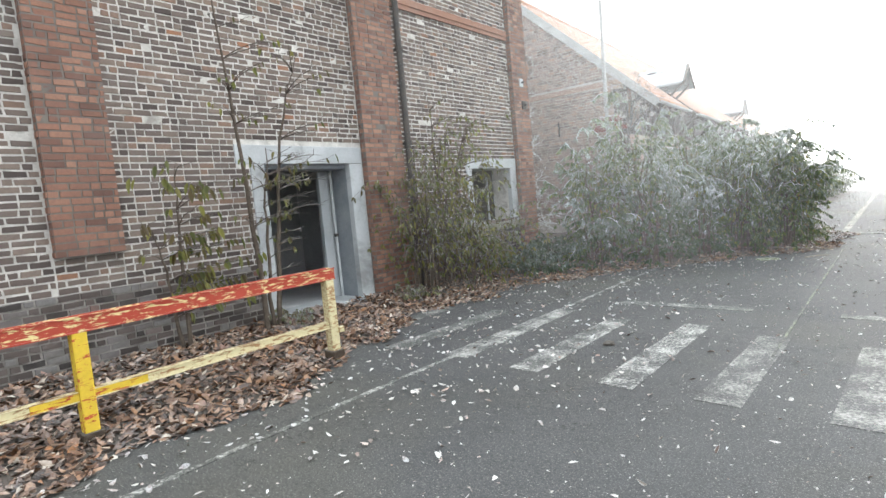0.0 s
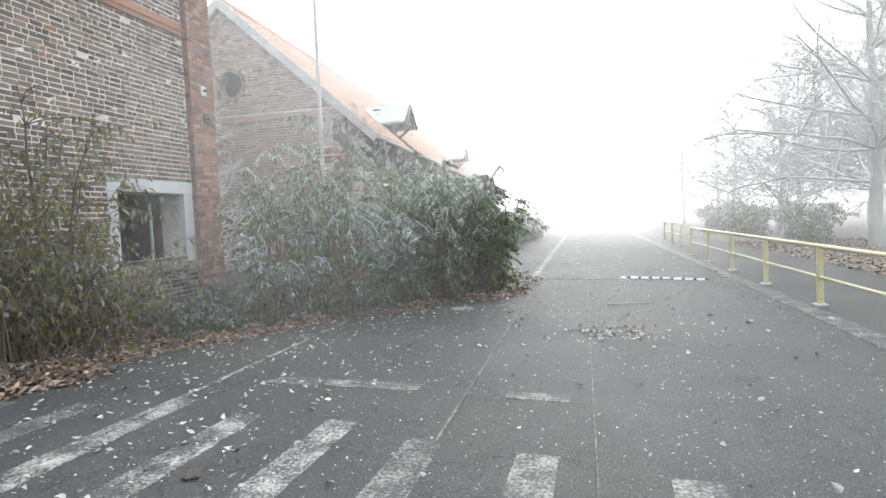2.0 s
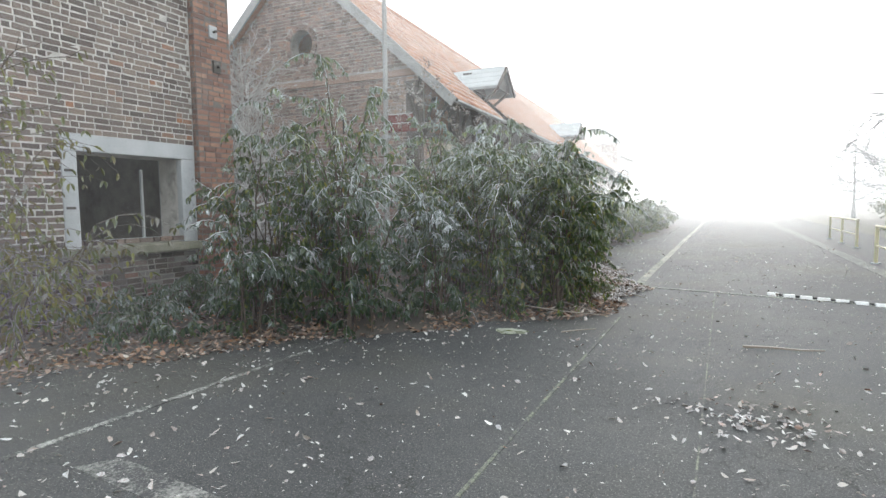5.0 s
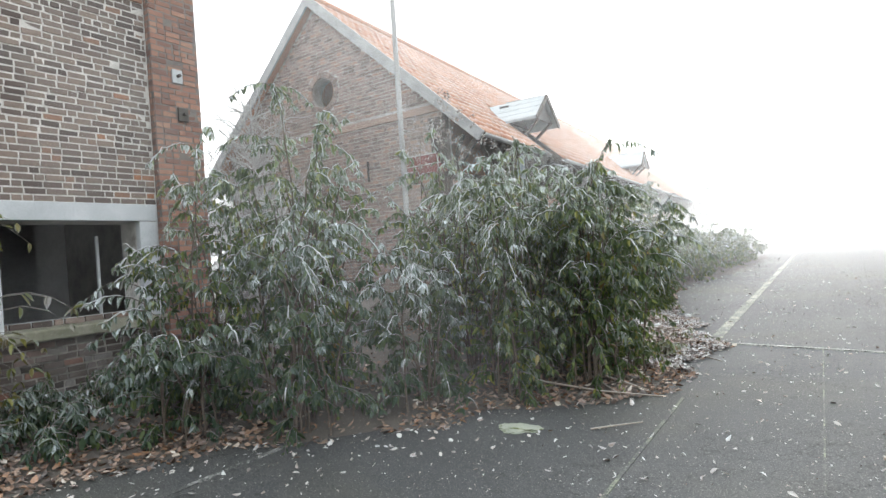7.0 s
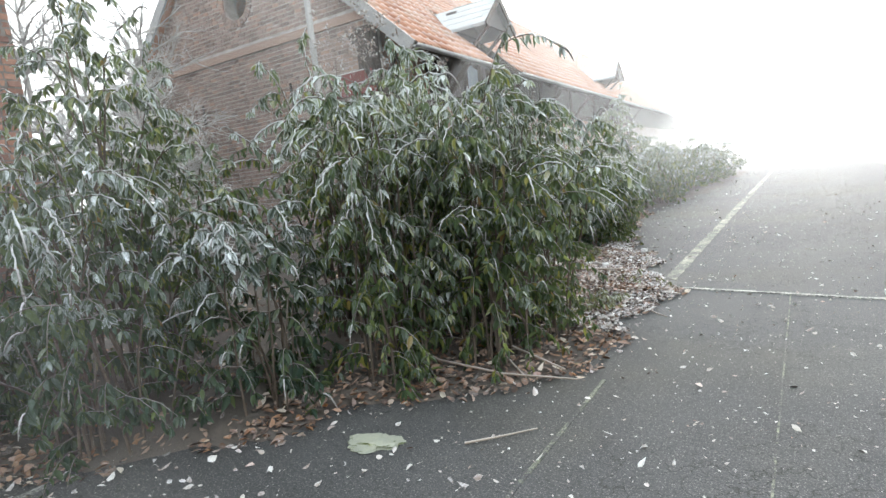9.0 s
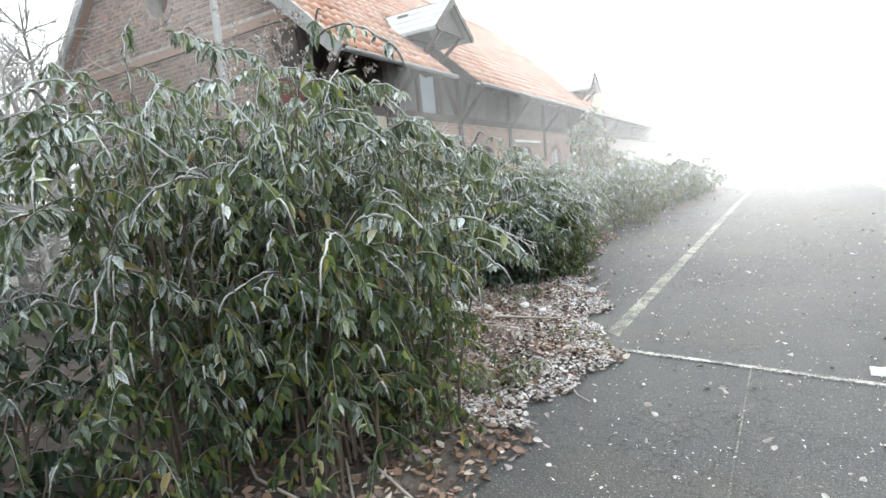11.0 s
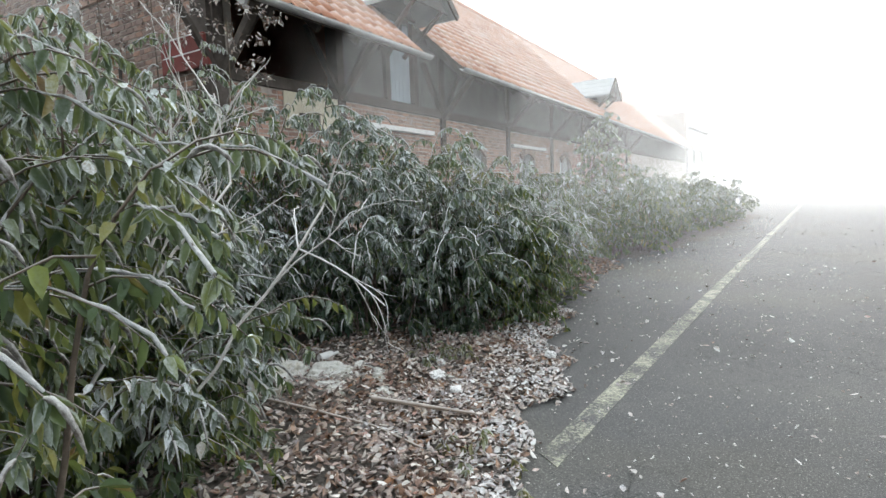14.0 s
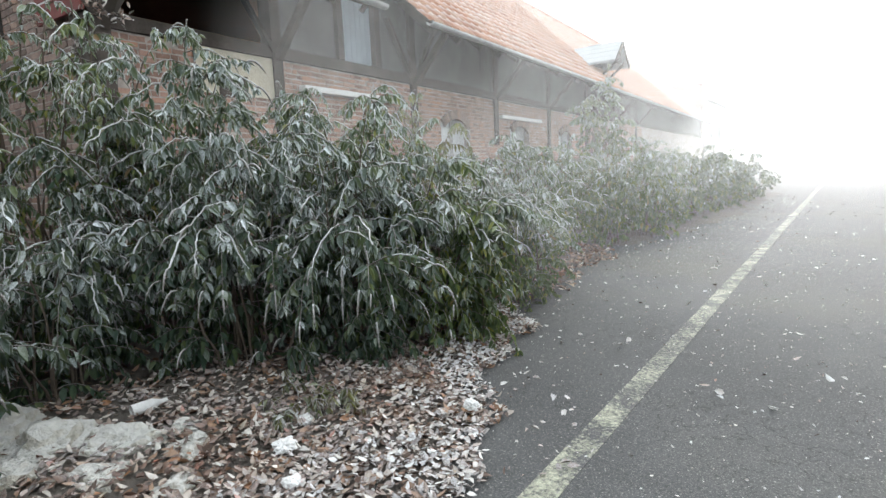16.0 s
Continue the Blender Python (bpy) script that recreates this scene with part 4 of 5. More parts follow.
def barn():
    t = thing("barn", (-5.4, 17.3, 0), "long brick barn with orange tiled roof, timber framing", "building", turn=3.0)
    hole = (RX + 0.15, 5.93, 0.38)
    g = gable_front(t, 0.0, hole)
    bricks = []
    for y0, y1, z0, z1 in laid(2 * RX - WX, WX, 0.5, 8.2, course=0.088):
        zc, yc = (z0 + z1) / 2, (y0 + y1) / 2
        top = RZ - 0.24 - abs(yc - RX) * (RZ - EZ - 0.97) / (RX - WX) * -1
        if zc < min(top, 8.2) - 0.04 and math.hypot(yc - hole[0], zc - hole[1]) > 0.55 and not (4.72 < zc < 4.95):
            bricks.append((y0, y1, z0, z1))
    brick_field("gable_brickwork", bricks, 0.012, 0.03, MAT_BARN, g, axis="y")
    for i in range(30):
        a = i * 2 * math.pi / 30
        b = part("arch_brick", boxes((-0.075, 0.075, -0.025, 0.025, -0.0425, 0.0425), bevel=0.006), MAT_BARN_ONE, g)
        b.matrix_basis = pose(hole[0] + 0.465 * math.cos(a), -0.012, hole[1] + 0.465 * math.sin(a), 0, -math.degrees(a), 0)
    part("string_course", boxes((2 * RX - WX, WX, -0.05, 0.02, 4.75, 4.83), (2 * RX - WX, WX, -0.03, 0.02, 4.83, 4.92)), MAT_BARN, g)
    for x in (RX - 1.5, RX + 1.5, WX - 0.1):
        part("tie_iron", boxes((x - 0.02, x + 0.02, -0.05, -0.012, 3.4, 3.9), bevel=0.006), MAT_PIPE, g, "rusty wall tie")
    part("gable_pier", boxes((WX - 0.32, WX + 0.02, -0.06, 0.0, 0, 4.6)), MAT_TIMBER, g, "dark corner post")
    # walls along
    part("back_wall", boxes((2 * RX - WX, 2 * RX - WX + 0.35, 0.35, LONG, 0, EZ + 0.6)), MAT_BARN_ONE, t)
    part("end_wall", boxes((2 * RX - WX, WX, LONG, LONG + 0.35, 0, 7.2)), MAT_BARN_ONE, t)
    part("barn_floor", boxes((2 * RX - WX + 0.35, WX - 0.35, 0.35, LONG, -0.05, 0.05)), MAT_SOIL, t)
    wins = [(6.8, 8.0, 1.0, 2.62), (10.1, 11.3, 1.0, 2.62), (13.5, 14.7, 1.0, 2.62)]
    segs, y = [], 0.35
    for w in wins:
        segs += [(WX - 0.35, WX - 0.006, y, w[0], 0, 3.2), (WX - 0.35, WX - 0.006, w[0], w[1], 0, w[2]), (WX - 0.35, WX - 0.006, w[0], w[1], w[3], 3.2)]
        y = w[1]
    segs.append((WX - 0.35, WX - 0.006, y, LONG, 0, 3.2))
    side = part("side_wall", boxes(*segs), MAT_MORTAR_BARN, t, "red-brown brick wall under the eaves")
    b = laid(0.1, 24.0, 0.6, 3.2, wins)
    one = [k for k in b if 5.4 < k[0] < 8.6 and 2.0 < k[2]][:240]
    pick = set(one)
    LOOSE.append((side, one, WX, MAT_SIDE_ONE))
    brick_field("side_brickwork", [k for k in b if k not in pick], WX, 0.03, MAT_SIDE, side)
    up = [(WX - 0.3, WX - 0.02, 2.55, DOOR_Y[0] - 0.13, 3.38, 5.0), (WX - 0.3, WX - 0.02, DOOR_Y[1] + 0.15, LONG, 3.38, 5.0), (WX - 0.3, WX - 0.02, DOOR_Y[0] - 0.13, DOOR_Y[1] + 0.15, 4.96, 5.6)]
    part("upper_wall", boxes(*up), MAT_BOARD, t, "weathered grey infill between timbers, darkened for eaves shade")
    part("sole_beam", boxes((WX - 0.2, WX + 0.04, 0.0, LONG, 3.2, 3.38), bevel=0.01), MAT_TIMBER, t, "dark timber beam")
    part("loft_floor", boxes(*[(-4.6, WX - 0.21, 0.36 + i * 0.24, 0.59 + i * 0.24, 3.2, 3.24) for i in range(9)]), MAT_TIMBER, t, "dark loft boards")
    for y in (0.1, 2.5, 5.85, 9.3, 12.7, 16.1, 19.5, 22.9):
        post = part("post", boxes((WX - 0.2, WX + 0.05, y - 0.09, y + 0.09, 2.1, 5.0), bevel=0.01), MAT_TIMBER, t)
        bm = bmesh.new()
        bar(bm, (WX + 0.05, y, 3.2), (-0.18, y, EZ + 0.02), 0.1, 0.1)
        part("brace", bm, MAT_TIMBER, post)
        if y > 6:
            continue
        bm = bmesh.new()
        bar(bm, (WX + 0.03, y + 0.08, 3.3), (WX + 0.03, y + 0.75, 4.3), 0.09, 0.06)
        bar(bm, (WX + 0.03, y - 0.08, 3.3), (WX + 0.03, y - 0.75, 4.3), 0.09, 0.06)
        part("wind_brace", bm, MAT_TIMBER, post)
    part("cream_panel", boxes((WX - 0.02, WX + 0.02, 1.2, 2.42, 2.62, 3.19)), MAT_CREAM, t, "cream plaster panel")
    # no hole here: a dark plate gives the opening's shade by colour
    part("panel_window", boxes((WX + 0.02, WX + 0.035, 1.5, 1.95, 2.6, 2.88)), MAT_TIMBER, t, "small dark plate standing in for a shaded opening")
    part("ledge", boxes((WX, WX + 0.14, 2.9, 5.3, 2.78, 2.87), bevel=0.01), MAT_PALE, t, "rime-white ledge")
    part("ledge", boxes((WX, WX + 0.1, 9.5, 12.0, 2.76, 2.84), bevel=0.01), MAT_PALE, t, "rime-white ledge")
    for i, w in enumerate(wins):
        wt = part("arched_window", boxes((WX - 0.2, WX - 0.16, w[0] + 0.003, w[1] - 0.003, w[2], w[3] - 0.003)), MAT_WHITE, t, "white boarded arched window")
        part("mullion", boxes((WX - 0.158, WX - 0.12, w[0] + 0.56, w[0] + 0.64, w[2], w[3] - 0.02), (WX - 0.158, WX - 0.13, w[0], w[1], w[2] + 0.8, w[2] + 0.86)), MAT_BARGE, wt)
        for k in range(13):
            a = math.radians(130 - k * 80 / 12)
            b = part("arch_brick", boxes((-0.03, 0.03, -0.04, 0.04, -0.1, 0.1), bevel=0.006), MAT_BARN_ONE, wt)
            b.matrix_basis = pose(WX + 0.01, (w[0] + w[1]) / 2 + 0.78 * math.cos(a), w[3] - 0.68 + 0.78 * math.sin(a), -(90 - math.degrees(a)), 0, 0)
    # the loading door in the gap of the eaves
    d = part("loading_door", boxes((WX - 0.1, WX - 0.05, DOOR_Y[0] + 0.02, DOOR_Y[1] - 0.02, 3.4, 4.95)), MAT_DOOR, t, "pale blue-grey loading door")
    bm = boxes(*[(WX - 0.05, WX - 0.035, DOOR_Y[0] + 0.03 + i * 0.128, DOOR_Y[0] + 0.15 + i * 0.128, 3.41, 4.93) for i in range(6)])
    part("board", bm, MAT_DOOR, d)
    part("door_jamb", boxes((WX - 0.2, WX + 0.06, DOOR_Y[0] - 0.12, DOOR_Y[0] + 0.01, 3.38, 5.0), bevel=0.008), MAT_TIMBER, t)
    part("door_jamb", boxes((WX - 0.2, WX + 0.06, DOOR_Y[1] - 0.01, DOOR_Y[1] + 0.14, 3.38, 5.0), bevel=0.008), MAT_TIMBER, t)
    # roof
    def slab(y0, y1, s0, s1, name="roof_deck", side=1):
        (x0, z0), (x1, z1) = on_roof(s0), on_roof(s1)
        bm = bmesh.new()
        pts = [(x0, z0), (x1, z1), (x1, z1 - 0.13), (x0, z0 - 0.13)]
        if side < 0:
            pts = [(2 * RX - x, z) for x, z in pts]
        a = [bm.verts.new((x, y0, z)) for x, z in pts]
        b = [bm.verts.new((x, y1, z)) for x, z in pts]
        bm.faces.new(a)
        bm.faces.new(b[::-1])
        for i in range(4):
            j = (i + 1) % 4
            bm.faces.new((a[j], a[i], b[i], b[j]))
        bmesh.ops.recalc_face_normals(bm, faces=bm.faces[:])
        return bm
    roof = part("roof", slab(-0.2, GAP[0], 0.0, SLOPE), MAT_TIMBER, t, "orange pantile roof paled by rime and painted haze")
    part("roof_deck", slab(GAP[0] + 0.002, GAP[1] - 0.002, 1.5, SLOPE), MAT_TIMBER, roof)
    part("roof_deck", slab(GAP[1], LONG + 0.2, 0.0, SLOPE), MAT_TIMBER, roof)
    part("back_roof", slab(-0.2, LONG + 0.2, 0.0, SLOPE, side=-1), MAT_TILE, roof)
    tiles = []
    cols, rows = int((LONG + 0.4) / 0.27), int(SLOPE / 0.33)
    for r in range(rows):
        for c in range(cols):
            y, s = -0.2 + c * 0.27, r * 0.33 - 0.05
            if GAP[0] - 0.2 < y + 0.1 < GAP[1] + 0.02 and s < 1.45:
                continue
            if 3.0 < y < 4.95 and 1.3 < s < 2.6 and abs(y - 3.99) < 0.9 - (s - 1.3) * 0.7:
                continue
            tiles.append((y, s))
    near = [k for k in tiles if k[0] < 3.5 and k[1] < 4.2][:170] + [k for k in tiles if 4.2 < k[0] < 9.5 and k[1] < 1.9][:110]
    pick = set(near)
    LOOSE_TILES.append((roof, near))
    V, Q, n = [], [], 0
    for y, s in tiles:
        if (y, s) in pick:
            continue
        v, q = tile_arrays(y + rng.normal(0, 0.004), s + rng.normal(0, 0.008), rng.normal(0, 0.004))
        V.append(v)
        Q.append(q + n)
        n += len(v)
    tagged(raw_mesh("tile_field", np.concatenate(V), [], np.concatenate(Q), MAT_TILES, roof, "", True), kind="stuff")
    tb = Tubes()
    tb.add([(RX, -0.25, RZ + 0.03), (RX, LONG / 2, RZ + 0.0), (RX, LONG + 0.2, RZ + 0.03)], [0.12, 0.12, 0.12], 10)
    tb.done("ridge_tiles", MAT_TILE, roof)
    # barge boards along the gable's slopes
    for sgn in (1, -1):
        bm = bmesh.new()
        (x0, z0), (x1, z1) = on_roof(-0.05, -0.02), on_roof(SLOPE, -0.02)
        if sgn < 0:
            x0, x1 = 2 * RX - x0, 2 * RX - x1
        bar(bm, (x0, -0.23, z0 - 0.06), (x1, -0.23, z1 - 0.06), 0.05, 0.24)
        part("barge_board", bm, MAT_BARGE, roof, "pale grey barge board")
    # gutters
    for y0, y1 in ((-0.2, GAP[0] + 0.12), (GAP[1] - 0.05, LONG)):
        bm = bmesh.new()
        prof = [(0.07 * math.cos(a), 0.07 * math.sin(a)) for a in [math.pi + i * math.pi / 8 for i in range(9)]]
        prof += [(x * 0.86, z * 0.86) for x, z in prof[::-1]]
        a = [bm.verts.new((0.06 + x, y0, EZ - 0.05 + z)) for x, z in prof]
        b = [bm.verts.new((0.06 + x, y1, EZ - 0.05 + z)) for x, z in prof]
        for i in range(len(prof)):
            j = (i + 1) % len(prof)
            bm.faces.new((a[i], a[j], b[j], b[i]))
        bm.faces.new(a)
        bm.faces.new(b[::-1])
        bmesh.ops.recalc_face_normals(bm, faces=bm.faces[:])
        part("gutter", bm, MAT_GUTTER, roof, "grey zinc half-round gutter")
    for y in np.arange(0.3, 30, 0.85):
        if GAP[0] - 0.1 < y < GAP[1] + 0.1:
            continue
        bm = bmesh.new()
        (x0, z0), (x1, z1) = on_roof(0.05, -0.2), on_roof(1.7, -0.2)
        bar(bm, (x0, y, z0), (x1, y, z1), 0.07, 0.12)
        part("rafter", bm, MAT_TIMBER, roof)
    dormer(t, 3.99)
    dormer(t, 16.9)
    return t


def tile_arrays(y, s, lift):
    """One S-shaped pantile, its foot s metres up the slope."""
    w = np.linspace(0, 0.275, 7)
    h = 0.03 * np.sin(w / 0.275 * 2 * np.pi - 0.6) + 0.035 + lift
    rows = []
    for ds, dh in ((0.0, -0.022), (0.0, 0.0), (0.36, -0.012)):
        x, z = on_roof(s + ds)
        nx, nz = (RZ - EZ) / SLOPE, -RX / SLOPE
        rows.append(np.stack([x + nx * (h + dh), y + w, z + nz * (h + dh)], -1))
    v = np.concatenate(rows)
    q = [[r * 7 + i, r * 7 + i + 1, r * 7 + 8 + i, r * 7 + 7 + i] for r in range(2) for i in range(6)]
    return v, np.array(q)


def dormer(parent, y):
    """A small gabled slate roof that shelters the loading door."""
    d = thing("dormer", (0, y, 0))
    d.parent = parent
    tagged(d, "slate-roofed dormer with dark boarded front")
    pk, lo, hw = 5.72, 4.98, 0.86
    back_hi, back_lo = on_roof((pk - EZ) / (RZ - EZ) * SLOPE)[0] - 0.1, on_roof((lo - EZ) / (RZ - EZ) * SLOPE)[0]
    for sgn in (1, -1):
        bm = bmesh.new()
        p = [(0.0, 0, pk), (0.0, sgn * hw, lo), (back_lo, sgn * hw, lo), (back_hi, 0, pk)]
        a = [bm.verts.new(q) for q in p]
        b = [bm.verts.new((x, yy, z - 0.06)) for x, yy, z in p]
        bm.faces.new(a)
        bm.faces.new(b[::-1])
        for i in range(4):
            j = (i + 1) % 4
            bm.faces.new((a[j], a[i], b[i], b[j]))
        bmesh.ops.recalc_face_normals(bm, faces=bm.faces[:])
        sl = part("slate_slope", bm, MAT_SLATE, d, "frosted blue-grey slates")
        k = 0
        for r in range(4):
            for c in range(5):
                fx, f = (c + 0.5 * (r % 2)) / 5.5, r / 4
                depth = back_lo + (back_hi - back_lo) * (1 - f)
                x0, x1 = depth * fx, depth * min(1, fx + 0.18)
                y0, y1 = sgn * hw * (1 - f), sgn * hw * (1 - f - 0.27)
                z0, z1 = lo + (pk - lo) * f + 0.016, lo + (pk - lo) * (f + 0.27) + 0.006
                bm = bmesh.new()
                top = [bm.verts.new(q) for q in ((x0, y0, z0), (x1, y0, z0), (x1, y1, z1), (x0, y1, z1))]
                low = [bm.verts.new((v.co.x, v.co.y, v.co.z - 0.012)) for v in top]
                bm.faces.new(top)
                bm.faces.new(low[::-1])
                for i in range(4):
                    j = (i + 1) % 4
                    bm.faces.new((top[j], top[i], low[i], low[j]))
                bmesh.ops.recalc_face_normals(bm, faces=bm.faces[:])
                part("slate", bm, MAT_SLATE, sl)
    bm = bmesh.new()
    for x in (-0.12, -0.9):
        f = [bm.verts.new(q) for q in ((x, -hw + 0.12, lo + 0.02), (x, hw - 0.12, lo + 0.02), (x, 0, pk - 0.12))]
        g = [bm.verts.new((v.co.x - 0.05, v.co.y, v.co.z)) for v in f]
        bm.faces.new(f)
        bm.faces.new(g[::-1])
        for i in range(3):
            j = (i + 1) % 3
            bm.faces.new((f[j], f[i], g[i], g[j]))
    bmesh.ops.recalc_face_normals(bm, faces=bm.faces[:])
    part("front_panel", bm, MAT_BOARD, d)
    bm = bmesh.new()
    for sgn in (1, -1):
        bar(bm, (0.02, 0, pk - 0.05), (0.02, sgn * hw, lo - 0.05), 0.04, 0.12)
    part("verge_board", bm, MAT_TIMBER, d)
    for sgn in (1, -1):
        part("cheek", boxes((-1.9, -1.06, sgn * 0.43 - 0.03, sgn * 0.43 + 0.03, 4.6, 5.3)), MAT_BOARD, d, "boarded dormer cheek")
        bm = bmesh.new()
        bar(bm, (WX + 0.05, sgn * 0.4, 4.25), (-0.1, sgn * 0.45, 4.98), 0.07, 0.07)
        part("bracket", bm, MAT_TIMBER, d)


def red_board():
    """Two old red boards on battens, fixed to the barn's gable by its corner."""
    t = thing("red_board", (-5.4, 17.3, 0), "faded red boards fixed to the barn's brick gable", "board", turn=3.0)
    for z0, z1, x1 in ((3.34, 3.55, -0.98), (3.57, 3.78, -1.06)):
        b = part("board", boxes((-2.05, x1, -0.11, -0.065, z0, z1), bevel=0.008), MAT_RED_PANEL, t)
        part("frost_rim", boxes((-2.0, x1 - 0.12, -0.115, -0.07, z1 + 0.001, z1 + 0.016), bevel=0.004), MAT_PALE, b, "white frosted edge")
    for x in (-1.9, -1.3):
        part("batten", boxes((x - 0.03, x + 0.03, -0.064, -0.005, 3.36, 3.76)), MAT_TIMBER, t)


def far_house():
    t = thing("far_building", (-13.5, 62.0, 0), "tall pale building lost in the fog", "building")
    part("wall", boxes((-4, 4.5, 0, 9, 0, 6.2)), MAT_HAZE_WALL, t)
    bm = bmesh.new()
    b = [bm.verts.new(p) for p in ((-4.4, -0.4, 6.2), (4.9, -0.4, 6.2), (4.9, 9.4, 6.2), (-4.4, 9.4, 6.2))]
    r = [bm.verts.new(p) for p in ((-3.2, 1.2, 9.2), (3.6, 1.2, 9.2), (3.6, 7.6, 9.2), (-3.2, 7.6, 9.2))]
    bm.faces.new(r)
    bm.faces.new(b[::-1])
    for i in range(4):
        j = (i + 1) % 4
        bm.faces.new((b[i], b[j], r[j], r[i]))
    part("roof", bm, MAT_BARGE, t)
    for y in (2.0, 5.5):
        w = part("window", boxes((4.5, 4.54, y, y + 1.1, 3.4, 5.0)), MAT_BOARD, t)
        part("frame", boxes((4.54, 4.57, y + 0.5, y + 0.6, 3.4, 5.0)), MAT_WHITE, w)


def utility_pole():
    t = thing("utility_pole", (-6.35, 15.55, 0), "pale weathered utility pole beside the gable", "pole")
    tb = Tubes()
    tb.add([(0, 0, 0), (0.02, 0, 4), (0.03, 0.02, 9.5)], [0.06, 0.055, 0.045], 12)
    tb.done("pole_shaft", MAT_GREY_POLE, t)
    bm = bmesh.new()
    bmesh.ops.create_cone(bm, cap_ends=True, segments=12, radius1=0.11, radius2=0.11, depth=0.06, matrix=pose(0.02, 0, 3.0))
    part("band", bm, MAT_GUTTER, t)


# ---- plants ----
def arc(base, lean, height, droop, k=9):
    s = np.linspace(0, 1, k)[:, None]
    lean = np.asarray(lean, float)[None]
    up = np.array([[0, 0, 1.0]])
    return np.asarray(base, float)[None] + lean * s ** 1.5 + up * height * (1.25 * s - 0.25 * s ** 2) - up * droop * s ** 4


def shrub(x, y, height, spread, stems=14, laterals=9, leaves=15, leaf=0.088, material=None, spikes=True, start=0.03, lateral=0.42, label="", category="shrub", name="butterfly_bush", group="roadside shrubs", rosette=7):
    """A many-stemmed shrub: arching shoots with paired hanging leaves, a tuft at each tip and dead flower spikes."""
    material = material or MAT_LEAF
    t = thing(name, (x, y, 0), label or "frost-rimed green butterfly bush with drooping leaves", category, group)
    z0 = float(np.maximum(bed_height(x, y)[0], 0)) - 0.03
    tb, spike, crust = Tubes(), Tubes(), Tubes()
    at, along, size, rime = [], [], [], []
    leaves = max(4, int(leaves * 0.95))
    for i in range(stems):
        a = i * 2.4 + rng.uniform(-0.5, 0.5)
        r = spread * math.sqrt(rng.uniform(0.05, 1.0))
        h = height * 1.12 * (1.0 - 0.4 * (r / max(spread, 0.01)) ** 2) * rng.uniform(0.66, 1.1) * (1.06 if i % 6 == 0 else 1.0)
        base = (rng.normal(0, 0.14), rng.normal(0, 0.14), z0)
        pts = arc(base, (r * math.cos(a), r * math.sin(a), 0), h, h * 0.18)
        pts[2:] += np.cumsum(rng.normal(0, 0.02, pts[2:].shape), 0)
        tb.add(pts, np.linspace(0.011, 0.003, len(pts)) * (0.7 + height * 0.14), 5)
        seg = len(pts) - 1
        shoots = [(pts[seg // 2:], leaves, a)]
        for j in range(laterals):
            f = (start + (0.98 - start) * rng.uniform() ** 0.95) * seg
            k = int(f)
            p = pts[k] + (pts[k + 1] - pts[k]) * (f - k)
            b = math.atan2(p[1], p[0]) + rng.normal(0, 0.9)
            ln = lateral * rng.uniform(0.45, 1.25)
            s = np.linspace(0, 1, 5)[:, None]
            out = np.array([[math.cos(b), math.sin(b), 0]])
            q = p[None] + out * ln * 0.9 * s + np.array([[0, 0, 1.0]]) * ln * (rng.uniform(0.25, 0.8) * s - rng.uniform(0.55, 0.95) * s ** 2)
            tb.add(q, np.linspace(0.005, 0.002, 5), 3)
            shoots.append((q, leaves, b))
        for q, count, b in shoots:
            u = np.linspace(0.18, 1.0, count) * (len(q) - 1)
            k = np.minimum(u.astype(int), len(q) - 2)
            p = q[k] + (q[k + 1] - q[k]) * (u - k)[:, None]
            c = b + np.where(np.arange(count) % 2, 1.1, -1.1) + rng.normal(0, 0.6, count)
            e = rng.uniform(0, 6.3) + np.arange(rosette) * 6.283 / max(rosette, 1) + rng.normal(0, 0.3, rosette)
            c = np.concatenate([c, e])
            p = np.concatenate([p, np.repeat(q[-1][None], rosette, 0)])
            m = len(c)
            at.append(p)
            along.append(np.stack([np.cos(c), np.sin(c), rng.normal(-1.25, 0.6, m)], -1))
            size.append(leaf * rng.uniform(0.6, 1.25, m) * np.concatenate([np.linspace(1.15, 0.8, count), np.full(rosette, 0.85)]))
            out = np.hypot(p[:, 0], p[:, 1]) / (spread + lateral)
            # rime thins low and inwards, which also paints in the shrub's inner shade
            bare = 1.0 * (np.maximum(p[:, 2], 0) / height) ** 2.4 + 0.3 * out ** 2 * np.clip(0.1 + p[:, 2] / height, 0, 1) + rng.normal(0.0, 0.16)
            bare[count:] += 0.35
            rime.append(np.clip(bare * np.clip(0.1 + 1.25 * p[:, 2] / height, 0.1, 1.0) + rng.normal(0, 0.1, m), 0.02, 1.0))
            lift = float(q[-1][2]) / height
            if spikes and lift > 0.45 and rng.uniform() < lift * 0.95:
                f = np.linspace(0.3, 1.0, 9) * (len(q) - 1)
                g = np.minimum(f.astype(int), len(q) - 2)
                w = q[g] + (q[g + 1] - q[g]) * (f - g)[:, None]
                w[:, 2] += 0.005
                crust.add(w + rng.normal(0, 0.005, w.shape), rng.uniform(0.0025, 0.0068, 9) * np.linspace(0.6, 1.15, 9), 5)
            if spikes and rng.uniform() < 0.75 * lift:
                e, dv = q[-1], q[-1] - q[-2]
                dv = dv / (np.linalg.norm(dv) + 1e-9) + np.array([0, 0, 0.3])
                s = np.linspace(0, 1, 7)[:, None]
                ln = rng.uniform(0.06, 0.15)
